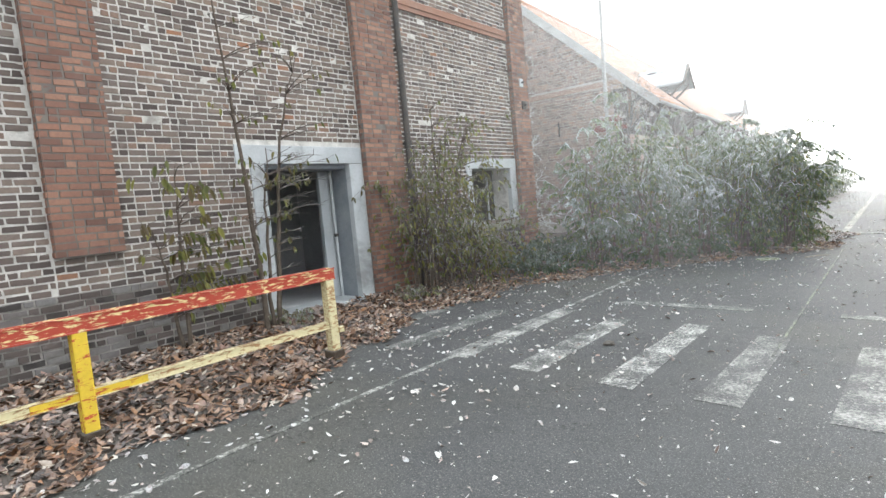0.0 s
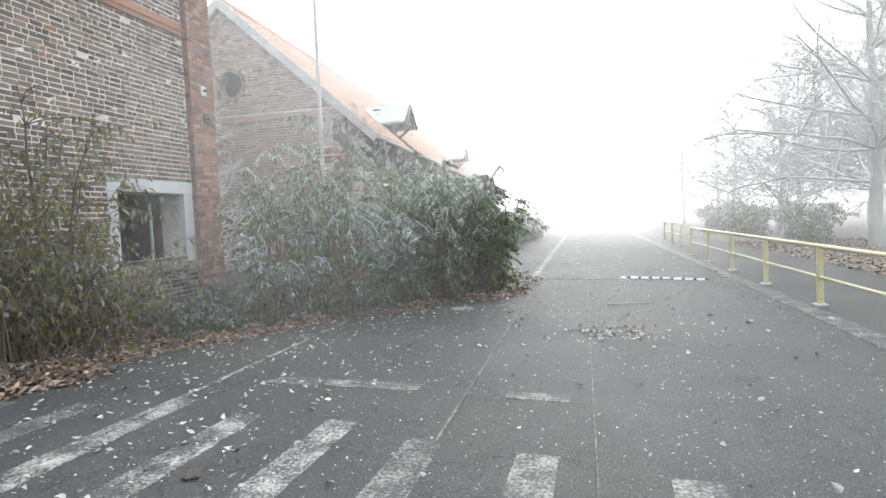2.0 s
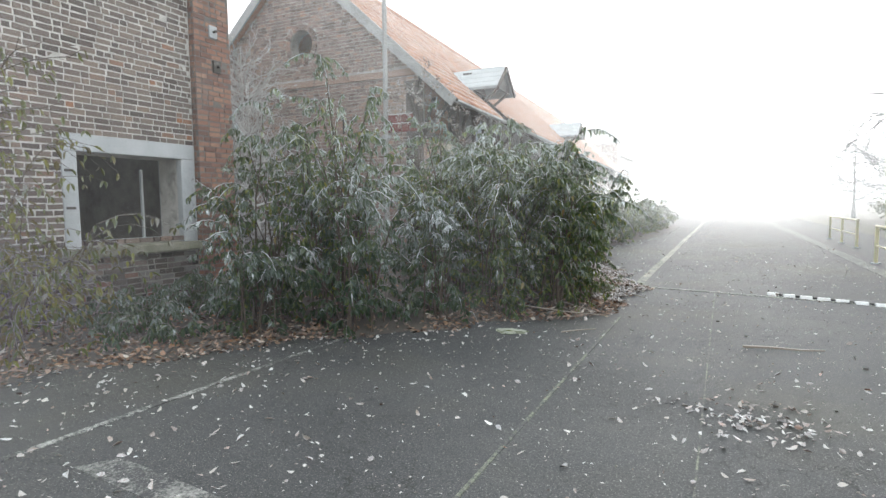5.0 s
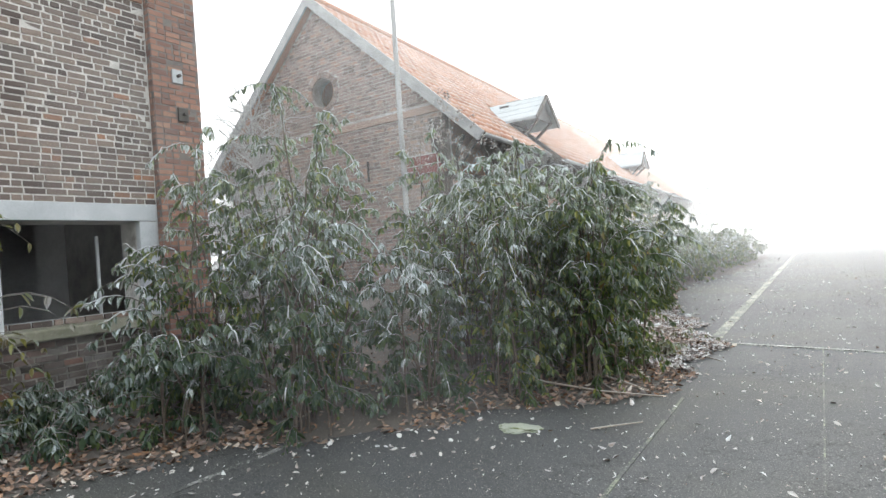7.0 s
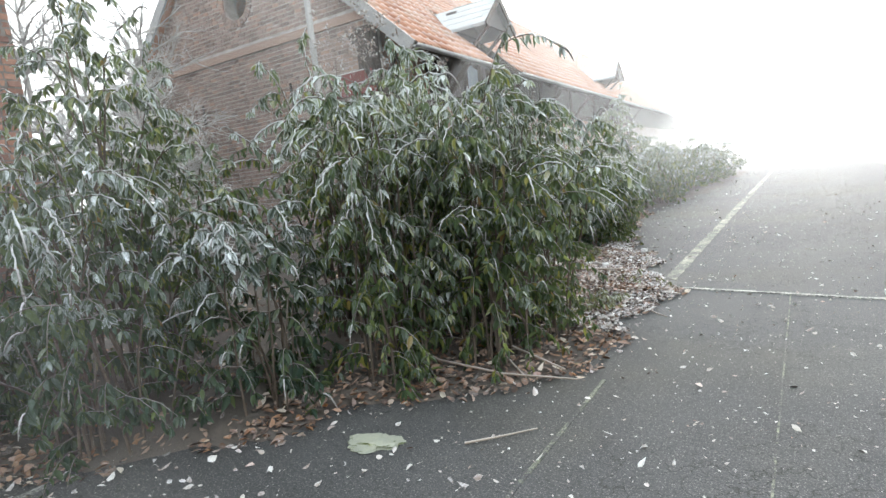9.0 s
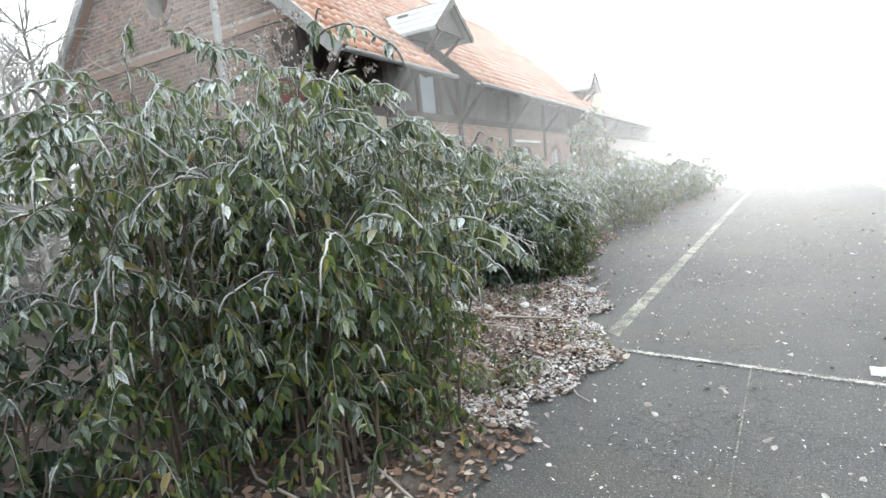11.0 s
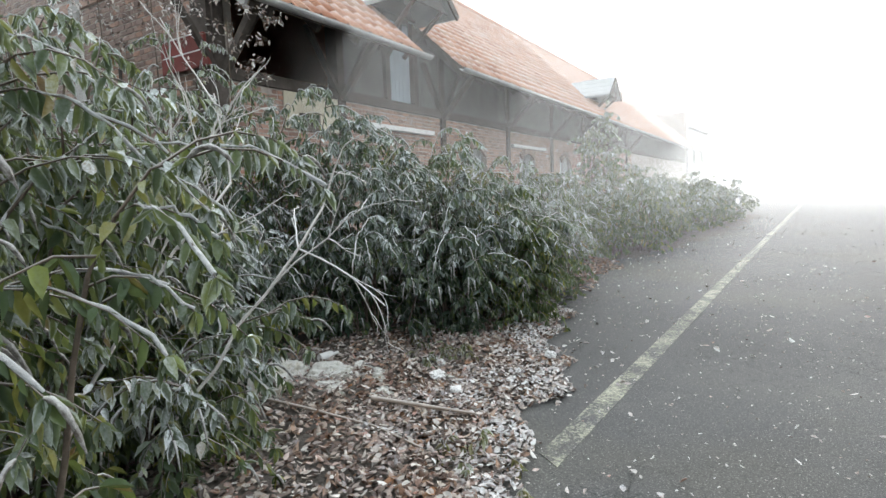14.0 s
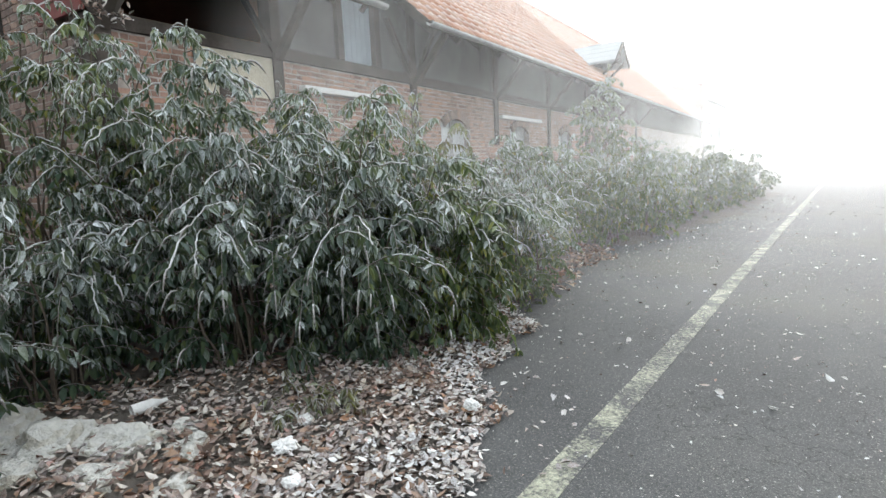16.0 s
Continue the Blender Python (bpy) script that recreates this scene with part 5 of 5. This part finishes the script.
                spike.add(e[None] + dv[None] * ln * s + np.array([[0, 0, 1.0]]) * ln * (0.35 * s - 1.05 * s ** 2.2), np.array([0.004, 0.0075, 0.0055, 0.0075, 0.0055, 0.006, 0.001]) * rng.uniform(0.7, 1.2), 5)
    tagged(tb.done("woody_growth", MAT_STEM, t, "brown woody stems"), kind="stuff")
    at, along, size = np.concatenate(at), np.concatenate(along), np.concatenate(size)
    leaf_mesh("foliage", at, along, size, size * rng.uniform(0.34, 0.5, len(size)), material, t, droop=rng.uniform(0.8, 2.3, len(size))[:, None, None], rime=np.concatenate(rime))
    if crust.n:
        tagged(crust.done("rime_crust", MAT_RIME, t, "white rime crusted along the shoots"), kind="stuff")
    if spike.n:
        tagged(spike.done("dead_bloom", MAT_SPIKE, t, "rimed dead flower spikes"), kind="stuff")
    return t


def shrubs():
    # by the window
    shrub(-4.5, 10.0, 3.0, 0.75, 15, 9, 15)
    shrub(-3.75, 10.5, 3.5, 0.85, 18, 10, 16)
    shrub(-3.3, 10.15, 2.2, 0.75, 16, 9, 16, material=MAT_LEAF_DARK)
    shrub(-4.1, 9.55, 1.5, 0.6, 12, 7, 14, material=MAT_LEAF_DARK)
    shrub(-4.6, 11.3, 3.0, 0.8, 14, 9, 14)
    # the great thicket that reaches out over the road
    shrub(-2.65, 11.1, 1.55, 0.6, 13, 8, 15, material=MAT_LEAF_DARK)
    shrub(-2.15, 11.75, 2.45, 0.75, 17, 10, 16)
    shrub(-1.55, 12.3, 2.75, 0.75, 18, 10, 16)
    shrub(-1.45, 12.95, 2.5, 0.45, 20, 11, 18, leaf=0.074)
    shrub(-2.3, 12.7, 3.0, 0.8, 17, 10, 16)
    shrub(-3.1, 12.3, 3.15, 0.8, 15, 9, 15)
    shrub(-2.35, 13.45, 2.65, 0.55, 18, 10, 16)
    shrub(-3.0, 13.85, 3.0, 0.7, 18, 10, 16)
    shrub(-2.7, 14.15, 2.3, 0.6, 18, 10, 16)
    shrub(-3.8, 13.4, 2.9, 0.85, 15, 9, 15)
    shrub(-3.5, 14.6, 2.0, 0.6, 15, 9, 15, material=MAT_LEAF_DARK)
    shrub(-4.2, 14.8, 2.5, 0.8, 14, 9, 14)
    # low growth that spills over the rubble's near side
    shrub(-3.0, 14.55, 1.2, 0.5, 16, 9, 15, material=MAT_LEAF_DARK)
    shrub(-2.35, 14.15, 0.95, 0.45, 15, 8, 15)
    # beyond the rubble, along the barn
    shrub(-3.35, 16.75, 1.9, 0.65, 22, 11, 17, material=MAT_LEAF_DARK)
    shrub(-2.85, 17.35, 1.75, 0.6, 24, 12, 17, material=MAT_LEAF_DARK, start=0.0)
    shrub(-2.6, 18.15, 1.7, 0.6, 22, 12, 17, start=0.0)
    shrub(-3.3, 17.9, 2.2, 0.75, 20, 10, 16)
    shrub(-3.95, 16.75, 2.75, 0.75, 20, 10, 16, material=MAT_LEAF_DARK)
    shrub(-4.75, 16.7, 3.25, 0.8, 20, 9, 15)
    shrub(-4.3, 16.0, 1.7, 0.6, 14, 9, 15, material=MAT_LEAF_DARK)
    shrub(-3.85, 15.7, 1.3, 0.5, 14, 9, 15, material=MAT_LEAF_DARK)
    shrub(-5.45, 16.2, 3.7, 0.85, 18, 9, 14)
    shrub(-3.0, 18.9, 1.75, 0.75, 18, 10, 16, material=MAT_LEAF_DARK)
    shrub(-4.2, 18.4, 3.05, 0.85, 16, 10, 15)
    shrub(-2.8, 19.7, 1.45, 0.65, 18, 10, 16, start=0.0)
    shrub(-3.05, 20.8, 1.5, 0.65, 16, 10, 15, start=0.0)
    shrub(-4.4, 20.0, 2.65, 0.8, 15, 9, 14, material=MAT_LEAF_YELLOW)
    shrub(-3.5, 21.4, 1.75, 0.8, 15, 9, 15)
    shrub(-4.5, 22.0, 1.95, 0.8, 14, 9, 14)
    shrub(-3.7, 23.0, 1.8, 0.75, 14, 9, 14)
    for i in range(11):
        shrub(-3.35 + 0.25 * math.sin(i * 2.1) + i * 0.05, 24.4 + i * 1.25, 1.8 + 0.25 * math.sin(i * 1.7), 0.8, 11, 7, 10, leaf=0.14, spikes=False, label="foggy green hedge shrub beside the road", name="hedge_shrub", group="far hedge")
    for i in range(8):
        shrub(-4.9 - 0.2 * (i % 3), 24.0 + i * 2.1, 2.2 + 0.3 * math.sin(i * 2.7), 0.9, 10, 7, 12, leaf=0.15, spikes=False, label="foggy green hedge shrub against the barn", name="hedge_shrub", group="far hedge")
    shrub(-5.0, 28.6, 4.1, 1.0, 16, 9, 12, leaf=0.14, spikes=False, label="pale rimed climber grown over the barn's eaves", name="climber", category="climber", group="gable climbers")
    far = shrub(8.6, 25.0, 2.0, 1.1, 22, 12, 4, leaf=0.12, spikes=False, material=MAT_LEAF, label="foggy low scrub under the bare trees", name="scrub", group="far scrub")
    for x, y, k, turn in ((9.2, 28, 1.1, 60), (8.4, 31.5, 1.0, 130), (8.8, 35, 1.2, 200), (8.2, 39, 1.1, 270), (9.5, 43, 1.3, 340)):
        c = copy_thing(far, pose(x, y, 0, 0, 0, turn))
        c.scale = (k, k, k)
    # leggy yellowing shrubs against the warehouse
    for x, y, h, s in ((-5.95, 6.75, 2.2, 0.55), (-5.85, 7.5, 2.6, 0.75), (-5.75, 8.0, 1.1, 0.5), (-5.6, 7.6, 1.0, 0.5), (-5.9, 7.05, 1.3, 0.5), (-6.0, 6.6, 2.2, 0.45)):
        shrub(x, y, h * 1.45, s * 1.45, 9, 11, 4, leaf=0.105, start=0.2, lateral=0.65, rosette=2, spikes=False, material=MAT_LEAF_YELLOW, label="leggy yellowing shrub against the brick wall", group="wall shrubs")
    for x, y, h in ((-5.5, 9.2, 0.45), (-5.2, 9.9, 0.5), (-5.9, 9.8, 0.55), (-5.0, 8.7, 0.4), (-5.8, 8.9, 0.4), (-5.4, 10.5, 0.6)):
        shrub(x, y, h, 0.4, 12, 5, 9, leaf=0.09, material=MAT_LEAF_WEED, spikes=False, start=0.05, lateral=0.25, rosette=4, label="low dark green weeds under the window", name="weed", category="weed", group="low weeds")
    for x, y, h in ((-2.3, 16.45, 0.14), (-1.15, 15.2, 0.1), (-1.25, 14.0, 0.16), (-1.4, 13.9, 0.16), (-2.65, 18.3, 0.22), (-5.7, 6.2, 0.25), (-6.0, 4.1, 0.22)):
        shrub(x, y, h, 0.2, 14, 3, 6, leaf=0.07, material=MAT_LEAF_YELLOW, spikes=False, start=0.05, lateral=0.1, rosette=3, label="small yellow-green weed in fallen leaves", name="weed", category="weed", group="low weeds")


def sapling(x, y, trunks, label, leafy=0.3, big=1.0):
    """A thin young tree with a few last leaves."""
    t = thing("sapling", (x, y, 0), label, "sapling", "saplings")
    tb = Tubes()
    at, along = [], []
    for dx, dy, h, bend in trunks:
        pts = arc((dx * 0.2, dy * 0.2, 0.0), (dx, dy, 0), h, 0.0, 12)
        pts[:, :2] += np.cumsum(rng.normal(0, 0.02 * bend, (12, 2)), 0)
        tb.add(pts, np.linspace(0.021 + 0.004 * h, 0.005, 12), 7)
        for j in range(24):
            k = rng.integers(3, 11)
            a, ln = rng.uniform(-1.0, 1.9), rng.uniform(0.3, 0.8)
            s = np.linspace(0, 1, 6)[:, None]
            q = pts[k][None] + np.array([[math.cos(a) * ln, math.sin(a) * ln, 0]]) * s + np.array([[0, 0, 1.0]]) * ln * (0.5 * s - 0.35 * s ** 2)
            tb.add(q, np.linspace(0.008, 0.002, 6), 4)
            for m in range(3):
                r = q[2 + m]
                b = a + rng.normal(0, 0.9)
                e = r + np.array([math.cos(b), math.sin(b), 0.25]) * ln * 0.35
                tb.add([r, (r + e) / 2 + rng.normal(0, 0.01, 3), e], [0.004, 0.003, 0.0015], 3)
                if rng.uniform() < leafy:
                    for g in range(2):
                        at.append(r + (e - r) * rng.uniform(0.4, 1.0))
                        along.append((math.cos(b + g) * 0.4, math.sin(b + g) * 0.4, -0.9))
    tagged(tb.done("branching", MAT_STEM, t, "thin bare branches"), kind="stuff")
    n = len(at)
    leaf_mesh("foliage", np.array(at), np.array(along), big * rng.uniform(0.06, 0.12, n), big * rng.uniform(0.03, 0.05, n), MAT_LEAF_YELLOW, t, "last yellow and brown leaves", rime=np.full(n, 0.12))


def dead_bush(label):
    """A leafless leaning shrub whose forked twigs are white with rime."""
    t = thing("dead_shrub", (0, 0, 0), label, "dead shrub")
    tb = Tubes()

    def grow(p, d, ln, r, level):
        k = 6
        d = np.asarray(d, float) / np.linalg.norm(d)
        pts = [np.asarray(p, float)]
        for i in range(k - 1):
            d = d + rng.normal(0, 0.11, 3)
            d = d / np.linalg.norm(d)
            pts.append(pts[-1] + d * ln / (k - 1))
        pts = np.array(pts)
        tb.add(pts, np.linspace(r, r * 0.55, k), 5 if level < 2 else 4)
        if level < 3:
            for j in range(3 if level == 1 else 2):
                c = d + rng.normal(0, 0.5, 3) * [1, 0.4, 1]
                grow(pts[rng.integers(2, k)], c, ln * rng.uniform(0.35, 0.6), r * 0.6, level + 1)

    for foot, knee, top, tips in (((-2.25, 13.35, 0.05), (-2.1, 13.75, 0.9), (-2.02, 14.4, 1.62), ((-0.6, 0.1, 0.9), (-0.25, 0.12, 0.95), (-0.7, 0.05, 0.2), (0.5, 0.2, 0.45), (0.65, 0.15, 0.1), (0.05, 0.2, 0.8))),
                                  ((-2.2, 13.7, 0.05), (-2.05, 14.1, 0.55), (-1.62, 14.62, 1.45), ((0.25, 0.12, 0.9), (0.7, 0.1, -0.1), (-0.35, 0.1, 0.5), (0.5, 0.1, 0.5))),
                                  ((-2.5, 13.6, 0.05), (-2.4, 13.95, 1.0), (-2.2, 14.5, 1.95), ((-0.5, 0.1, 0.9), (0.3, 0.1, 0.9), (-0.8, 0.0, 0.3), (0.6, 0.15, 0.4), (0.1, 0.1, 1.0)))):
        s = np.linspace(0, 1, 10)[:, None]
        pts = (1 - s) ** 2 * np.array(foot) + 2 * s * (1 - s) * np.array(knee) + s ** 2 * np.array(top)
        pts = pts + rng.normal(0, 0.012, pts.shape)
        stem = Tubes()
        stem.add(pts, np.linspace(0.011, 0.006, 10), 7)
        stem.done("stem", MAT_DEAD_TWIG, t, "leaning rimed stem")
        for n, tip in enumerate(tips):
            grow(pts[9 - n // 2 - n % 2], np.array(tip) + rng.normal(0, 0.08, 3), rng.uniform(0.3, 0.62), 0.0055, 1)
    tagged(tb.done("twig_growth", MAT_DEAD_TWIG, t, "rime-white forked twigs"), kind="stuff")


def bare_tree(x, y, height, reach, label, material, seed, levels=4, group="bare trees"):
    """A bare deciduous tree: a tapered trunk, long low limbs and fine twigs."""
    r = np.random.default_rng(seed)
    t = thing("bare_tree", (x, y, -0.05), label, "tree", group)
    trunk, crown = Tubes(), Tubes()
    k = 12
    pts = np.stack([np.cumsum(r.normal(0, 0.05, k)), np.cumsum(r.normal(0, 0.05, k)), np.linspace(0, height, k)], -1)
    trunk.add(pts, np.linspace(height * 0.018, height * 0.002, k) * (1 + 0.25 * np.exp(-np.arange(k) * 1.5)), 10)

    def grow(p, d, ln, rad, level):
        n = 7 if level < 3 else 4
        q = [p]
        for i in range(n - 1):
            d = d + r.normal(0, 0.13, 3) + np.array([0, 0, 0.035 if level == 1 else -0.03])
            d = d / np.linalg.norm(d)
            q.append(q[-1] + d * ln / (n - 1))
        q = np.array(q)
        crown.add(q, np.linspace(rad, rad * 0.4, n), 6 if level == 1 else 3)
        if level < levels:
            for j in range(8 if level == 1 else 5):
                f = r.integers(1, n)
                c = d * 0.8 + r.normal(0, 0.55, 3) + np.array([0, 0, 0.08])
                c = c / np.linalg.norm(c)
                grow(q[f], c, ln * r.uniform(0.3, 0.55), rad * 0.5, level + 1)

    for i in range(46):
        f = r.uniform(0.2, 0.98)
        kk = int(f * (k - 1))
        a = i * 2.4 + r.uniform(-0.4, 0.4)
        rise = 0.12 + 0.9 * f ** 2
        d = np.array([math.cos(a), math.sin(a), rise])
        grow(pts[kk], d / np.linalg.norm(d), reach * (1.05 - 0.65 * f) * r.uniform(0.75, 1.1), height * 0.0052 * (1.1 - 0.5 * f), 1)
    trunk.done("trunk", material, t)
    tagged(crown.done("crown", material, t, "rimed bare limbs and twigs"), kind="")
    return t


def trees():
    a = bare_tree(9.4, 22.5, 11.5, 6.2, "large bare tree, grey with rime, behind the railing", MAT_BARK, 3)
    bare_tree(12.2, 27.0, 9.5, 5.2, "bare rimed tree in the fog", MAT_BARK, 5)
    b = bare_tree(12.0, 38.0, 10.0, 6.0, "pale bare tree fading into fog", MAT_HAZE_TWIG, 8, 3)
    for x, y, s, turn in ((15.5, 33, 1.1, 40), (16, 25, 1.15, 130), (11, 47, 0.9, 210), (12, 55, 1.1, 300), (10.5, 63, 0.85, 80), (19, 40, 1.2, 10), (9.8, 33, 0.75, 160), (13.5, 30, 0.9, 250), (18, 31, 1.1, 320), (14.5, 44, 1.1, 100), (22, 34, 1.3, 190)):
        c = copy_thing(b, pose(x, y, -0.05, 0, 0, turn))
        c.scale = (s, s, s)
    # thin trees in the gap between the two buildings
    c = bare_tree(-9.6, 14.3, 5.2, 1.9, "thin bare saplings between the buildings", MAT_TWIG, 12, 3, "gap trees")
    for x, y, s, turn in ((-11.5, 13.2, 1.15, 70), (-8.4, 13.6, 0.8, 150), (-13.5, 15.2, 1.1, 260), (-10.8, 15.0, 0.75, 20), (-15.5, 14.0, 1.2, 110)):
        d = copy_thing(c, pose(x, y, -0.05, 0, 0, turn))
        d.scale = (s, s, s)
    sapling(-6.0, 3.75, ((0.15, 0.55, 3.6, 1), (0.2, -0.35, 4.4, 0.6), (0.1, 0.2, 2.4, 1)), "thin bare sapling with yellow leaves by the doorway")
    sapling(-6.1, 2.75, ((0.05, 0.1, 2.2, 0.7), (0.1, -0.2, 1.5, 1)), "thin sapling with hanging leaves against the wall", 0.85, 1.5)
    sapling(-6.0, 7.3, ((0.1, -0.3, 3.3, 0.8), (0.2, 0.5, 3.0, 1)), "bare thin shoots against the drainpipe")
    dead_bush("leafless shrub with rime-white forked twigs")
    # seed heads of a climber by the gable
    for x, y, z in ((-5.9, 16.2, 4.35), (-5.3, 16.7, 3.6), (-6.2, 15.8, 3.9)):
        t = thing("climber", (x, y, 0), "climber with fluffy white rimed seed heads", "climber", "gable climbers")
        tb = Tubes()
        tb.add(arc((0, 0, 0), (0.3, -0.2, 0), z, 0.1), np.linspace(0.015, 0.004, 9), 5)
        tb.done("vine", MAT_STEM, t)
        n = 420
        c = rng.normal(0, 0.3, (28, 3)) * [1, 1, 1.3] + [0.25, -0.15, z - 0.25]
        p = c[rng.integers(0, 28, n)] + rng.normal(0, 0.035, (n, 3))
        leaf_mesh("seed_fluff", p, rng.normal(0, 1, (n, 3)), np.full(n, 0.06), np.full(n, 0.03), MAT_FALLEN_PALE, t, "fluffy white seed heads")


# ---- rubble, sticks and slabs ----
def lump(name, x, y, z, size, material, label, category, group, seed):
    bm = bmesh.new()
    bmesh.ops.create_icosphere(bm, subdivisions=4, radius=1)
    for v in bm.verts:
        n1 = noise.noise(v.co * 1.3 + Vector((seed * 3.7, 0, 0)))
        n2 = noise.noise(v.co * 3.6 + Vector((0, seed * 1.9, 0)))
        n3 = noise.noise(v.co * 9.0 + Vector((0, 0, seed * 2.3)))
        n4 = noise.noise(v.co * 21.0 + Vector((seed, 0, 0)))
        v.co *= 1 + 0.5 * n1 + 0.28 * n2 + 0.2 * abs(n3) + 0.11 * n4
        v.co = Vector((v.co.x * size[0], v.co.y * size[1], v.co.z * size[2]))
    ob = part(name, bm, material)
    ob.matrix_basis = pose(x, y, z, 0, 0, seed * 47)
    return tagged(ob, label, category, group)


def stick(pts, r, label, material=None):
    t = thing("stick", (0, 0, 0), label, "stick", "fallen sticks")
    tb = Tubes()
    tb.add(pts, np.linspace(r, r * 0.5, len(pts)), 7)
    tb.done("wood", material or MAT_STICK, t)


def clutter():
    spots = [(-2.75, 15.75, 0.22), (-3.05, 15.55, 0.26), (-3.4, 15.45, 0.28), (-2.5, 15.55, 0.18), (-2.85, 15.3, 0.2), (-3.25, 15.15, 0.22), (-2.45, 15.95, 0.14), (-3.7, 15.3, 0.26), (-2.2, 15.75, 0.1), (-2.65, 16.05, 0.13)]
    for i, (x, y, s) in enumerate(spots):
        lump("rubble_lump", x, y - 0.15, 0.05 + s * 0.12, (s * 0.95, s * 0.82, s * 0.56), MAT_RUBBLE, "frost-white lump of old rubble in leaves", "rubble", "rubble heap", i + 1)
    for i, (x, y, s) in enumerate([(-2.05, 16.1, 0.055), (-2.2, 16.35, 0.05), (-1.5, 17.0, 0.045), (-1.75, 15.9, 0.04)]):
        lump("stone", x, y, 0.1, (s, s * 0.8, s * 0.6), MAT_PALE, "small white stone on fallen leaves", "stone", "white stones", i + 21)
    lump("mossy_stone", -1.63, 10.86, 0.01, (0.16, 0.1, 0.025), MAT_MOSS, "flat mossy stone slab on the asphalt", "stone", "", 31)
    lump("clod", -2.0, 4.9, 0.01, (0.06, 0.05, 0.02), MAT_SOIL, "small dark clod on the crossing", "clod", "", 33)
    stick([(0.7, 11.18, 0.02), (0.95, 11.2, 0.03), (1.2, 11.24, 0.022), (1.4, 11.32, 0.02)], 0.014, "dark bare stick lying on the road")
    stick([(-2.6, 13.0, 0.2), (-2.0, 12.7, 0.14), (-1.4, 12.4, 0.1), (-0.95, 12.25, 0.03)], 0.016, "long dry stem lying in the leaves")
    stick([(-2.3, 12.9, 0.25), (-1.7, 12.5, 0.12), (-1.15, 12.0, 0.04)], 0.014, "long dry stem lying in the leaves")
    stick([(-2.5, 12.3, 0.12), (-1.9, 12.0, 0.1), (-1.3, 11.95, 0.07), (-0.8, 12.1, 0.03)], 0.012, "dry stem under the shrub")
    stick([(-2.1, 15.4, 0.14), (-1.75, 15.5, 0.12), (-1.4, 15.6, 0.1)], 0.018, "broken stick on fallen leaves")
    stick([(-2.9, 14.9, 0.2), (-2.3, 15.0, 0.17), (-1.8, 15.1, 0.12), (-1.4, 15.05, 0.1)], 0.012, "long dry stem on fallen leaves")
    stick([(-0.75, 14.0, 0.02), (-0.65, 13.85, 0.03), (-0.55, 13.8, 0.015)], 0.008, "little twig at the road's edge")
    stick([(-1.1, 11.05, 0.015), (-0.95, 11.15, 0.03), (-0.78, 11.35, 0.02)], 0.008, "little twig at the road's edge")
    t = thing("bottle", (-3.05, 15.8, 0.17), "clear plastic bottle lying on rubble", "bottle")
    tb = Tubes()
    tb.add([(0, 0, 0), (0.01, 0.12, 0), (0.012, 0.16, 0), (0.013, 0.2, 0)], [0.034, 0.034, 0.015, 0.013], 12)
    tb.done("bottle_body", MAT_PALE, t)


def mist():
    # upright sheets set at chosen depths add the haze of the fog
    banks = [(5.93, FX, -0.02, MAT_MIST_WALL), (9.25, FX, -0.25, MAT_MIST_THICKET), (14.75, -70, -3.3, MAT_MIST_GAP), (12.4, 1.5, 70, MAT_MIST_RAIL), (16.6, 1.5, 70, MAT_MIST_RAIL),
             (18.8, -70, 70, MAT_MIST_THIN), (25.0, -70, 70, MAT_MIST), (34.0, -70, 70, MAT_MIST_FAR), (48.0, -70, 70, MAT_MIST_DEEP)]
    for y, near, far, material in banks:
        bm = bmesh.new()
        bm.faces.new([bm.verts.new(p) for p in ((near, y, -0.1), (far, y, -0.1), (far, y, 26), (near, y, 26))])
        ob = part("mist_bank", bm, material)
        tagged(ob, "flat see-through sheet standing in for white fog haze", "mist", kind="structure")


ground()
leaf_bed()
road_markings()
warehouse()
doorway()
window()
drainpipe()
wall_anchor()
barn()
far_house()
red_board()
utility_pole()
old_railing()
far_railing(6.25, 7, 2.43, 3.66)
far_railing(26.0, 3, 2.43, 4.2)
speed_bump()
shrubs()
trees()
clutter()
fallen_leaves()
mist()


# ---- single bricks and tiles nearest the walk ----
def unit_brick():
    bm = bmesh.new()
    box(bm, -0.03, 0.0, -0.5, 0.5, -0.5, 0.5)
    for v in bm.verts:
        if v.co.x > -0.01:
            v.co.y *= 0.985
            v.co.z *= 0.94
    me = bpy.data.meshes.new("brick")
    bm.to_mesh(me)
    bm.free()
    return me


for owner, bricks, face, material in LOOSE:
    if not bricks:
        continue
    me = unit_brick()
    me.materials.append(material)
    for y0, y1, z0, z1 in bricks:
        b = new("brick", me)
        b.parent = owner
        b.matrix_basis = pose(face + rng.normal(0, 0.0013), (y0 + y1) / 2, (z0 + z1) / 2, rng.normal(0, 0.4), 0, rng.normal(0, 0.3)) @ Matrix.Diagonal((1, y1 - y0, z1 - z0, 1))

for owner, tiles in LOOSE_TILES:
    v, q = tile_arrays(0.0, 0.0, 0.0)
    me = bpy.data.meshes.new("tile")
    me.from_pydata((v - [on_roof(0)[0], 0, on_roof(0)[1]]).tolist(), [], q.tolist())
    me.polygons.foreach_set("use_smooth", np.ones(len(q), bool))
    me.materials.append(MAT_TILE)
    for y, s in tiles:
        x1, z1 = on_roof(s + rng.normal(0, 0.008))
        b = new("tile", me)
        b.parent = owner
        b.matrix_basis = pose(x1, y + rng.normal(0, 0.004), z1, 0, rng.normal(0, 0.6), 0)
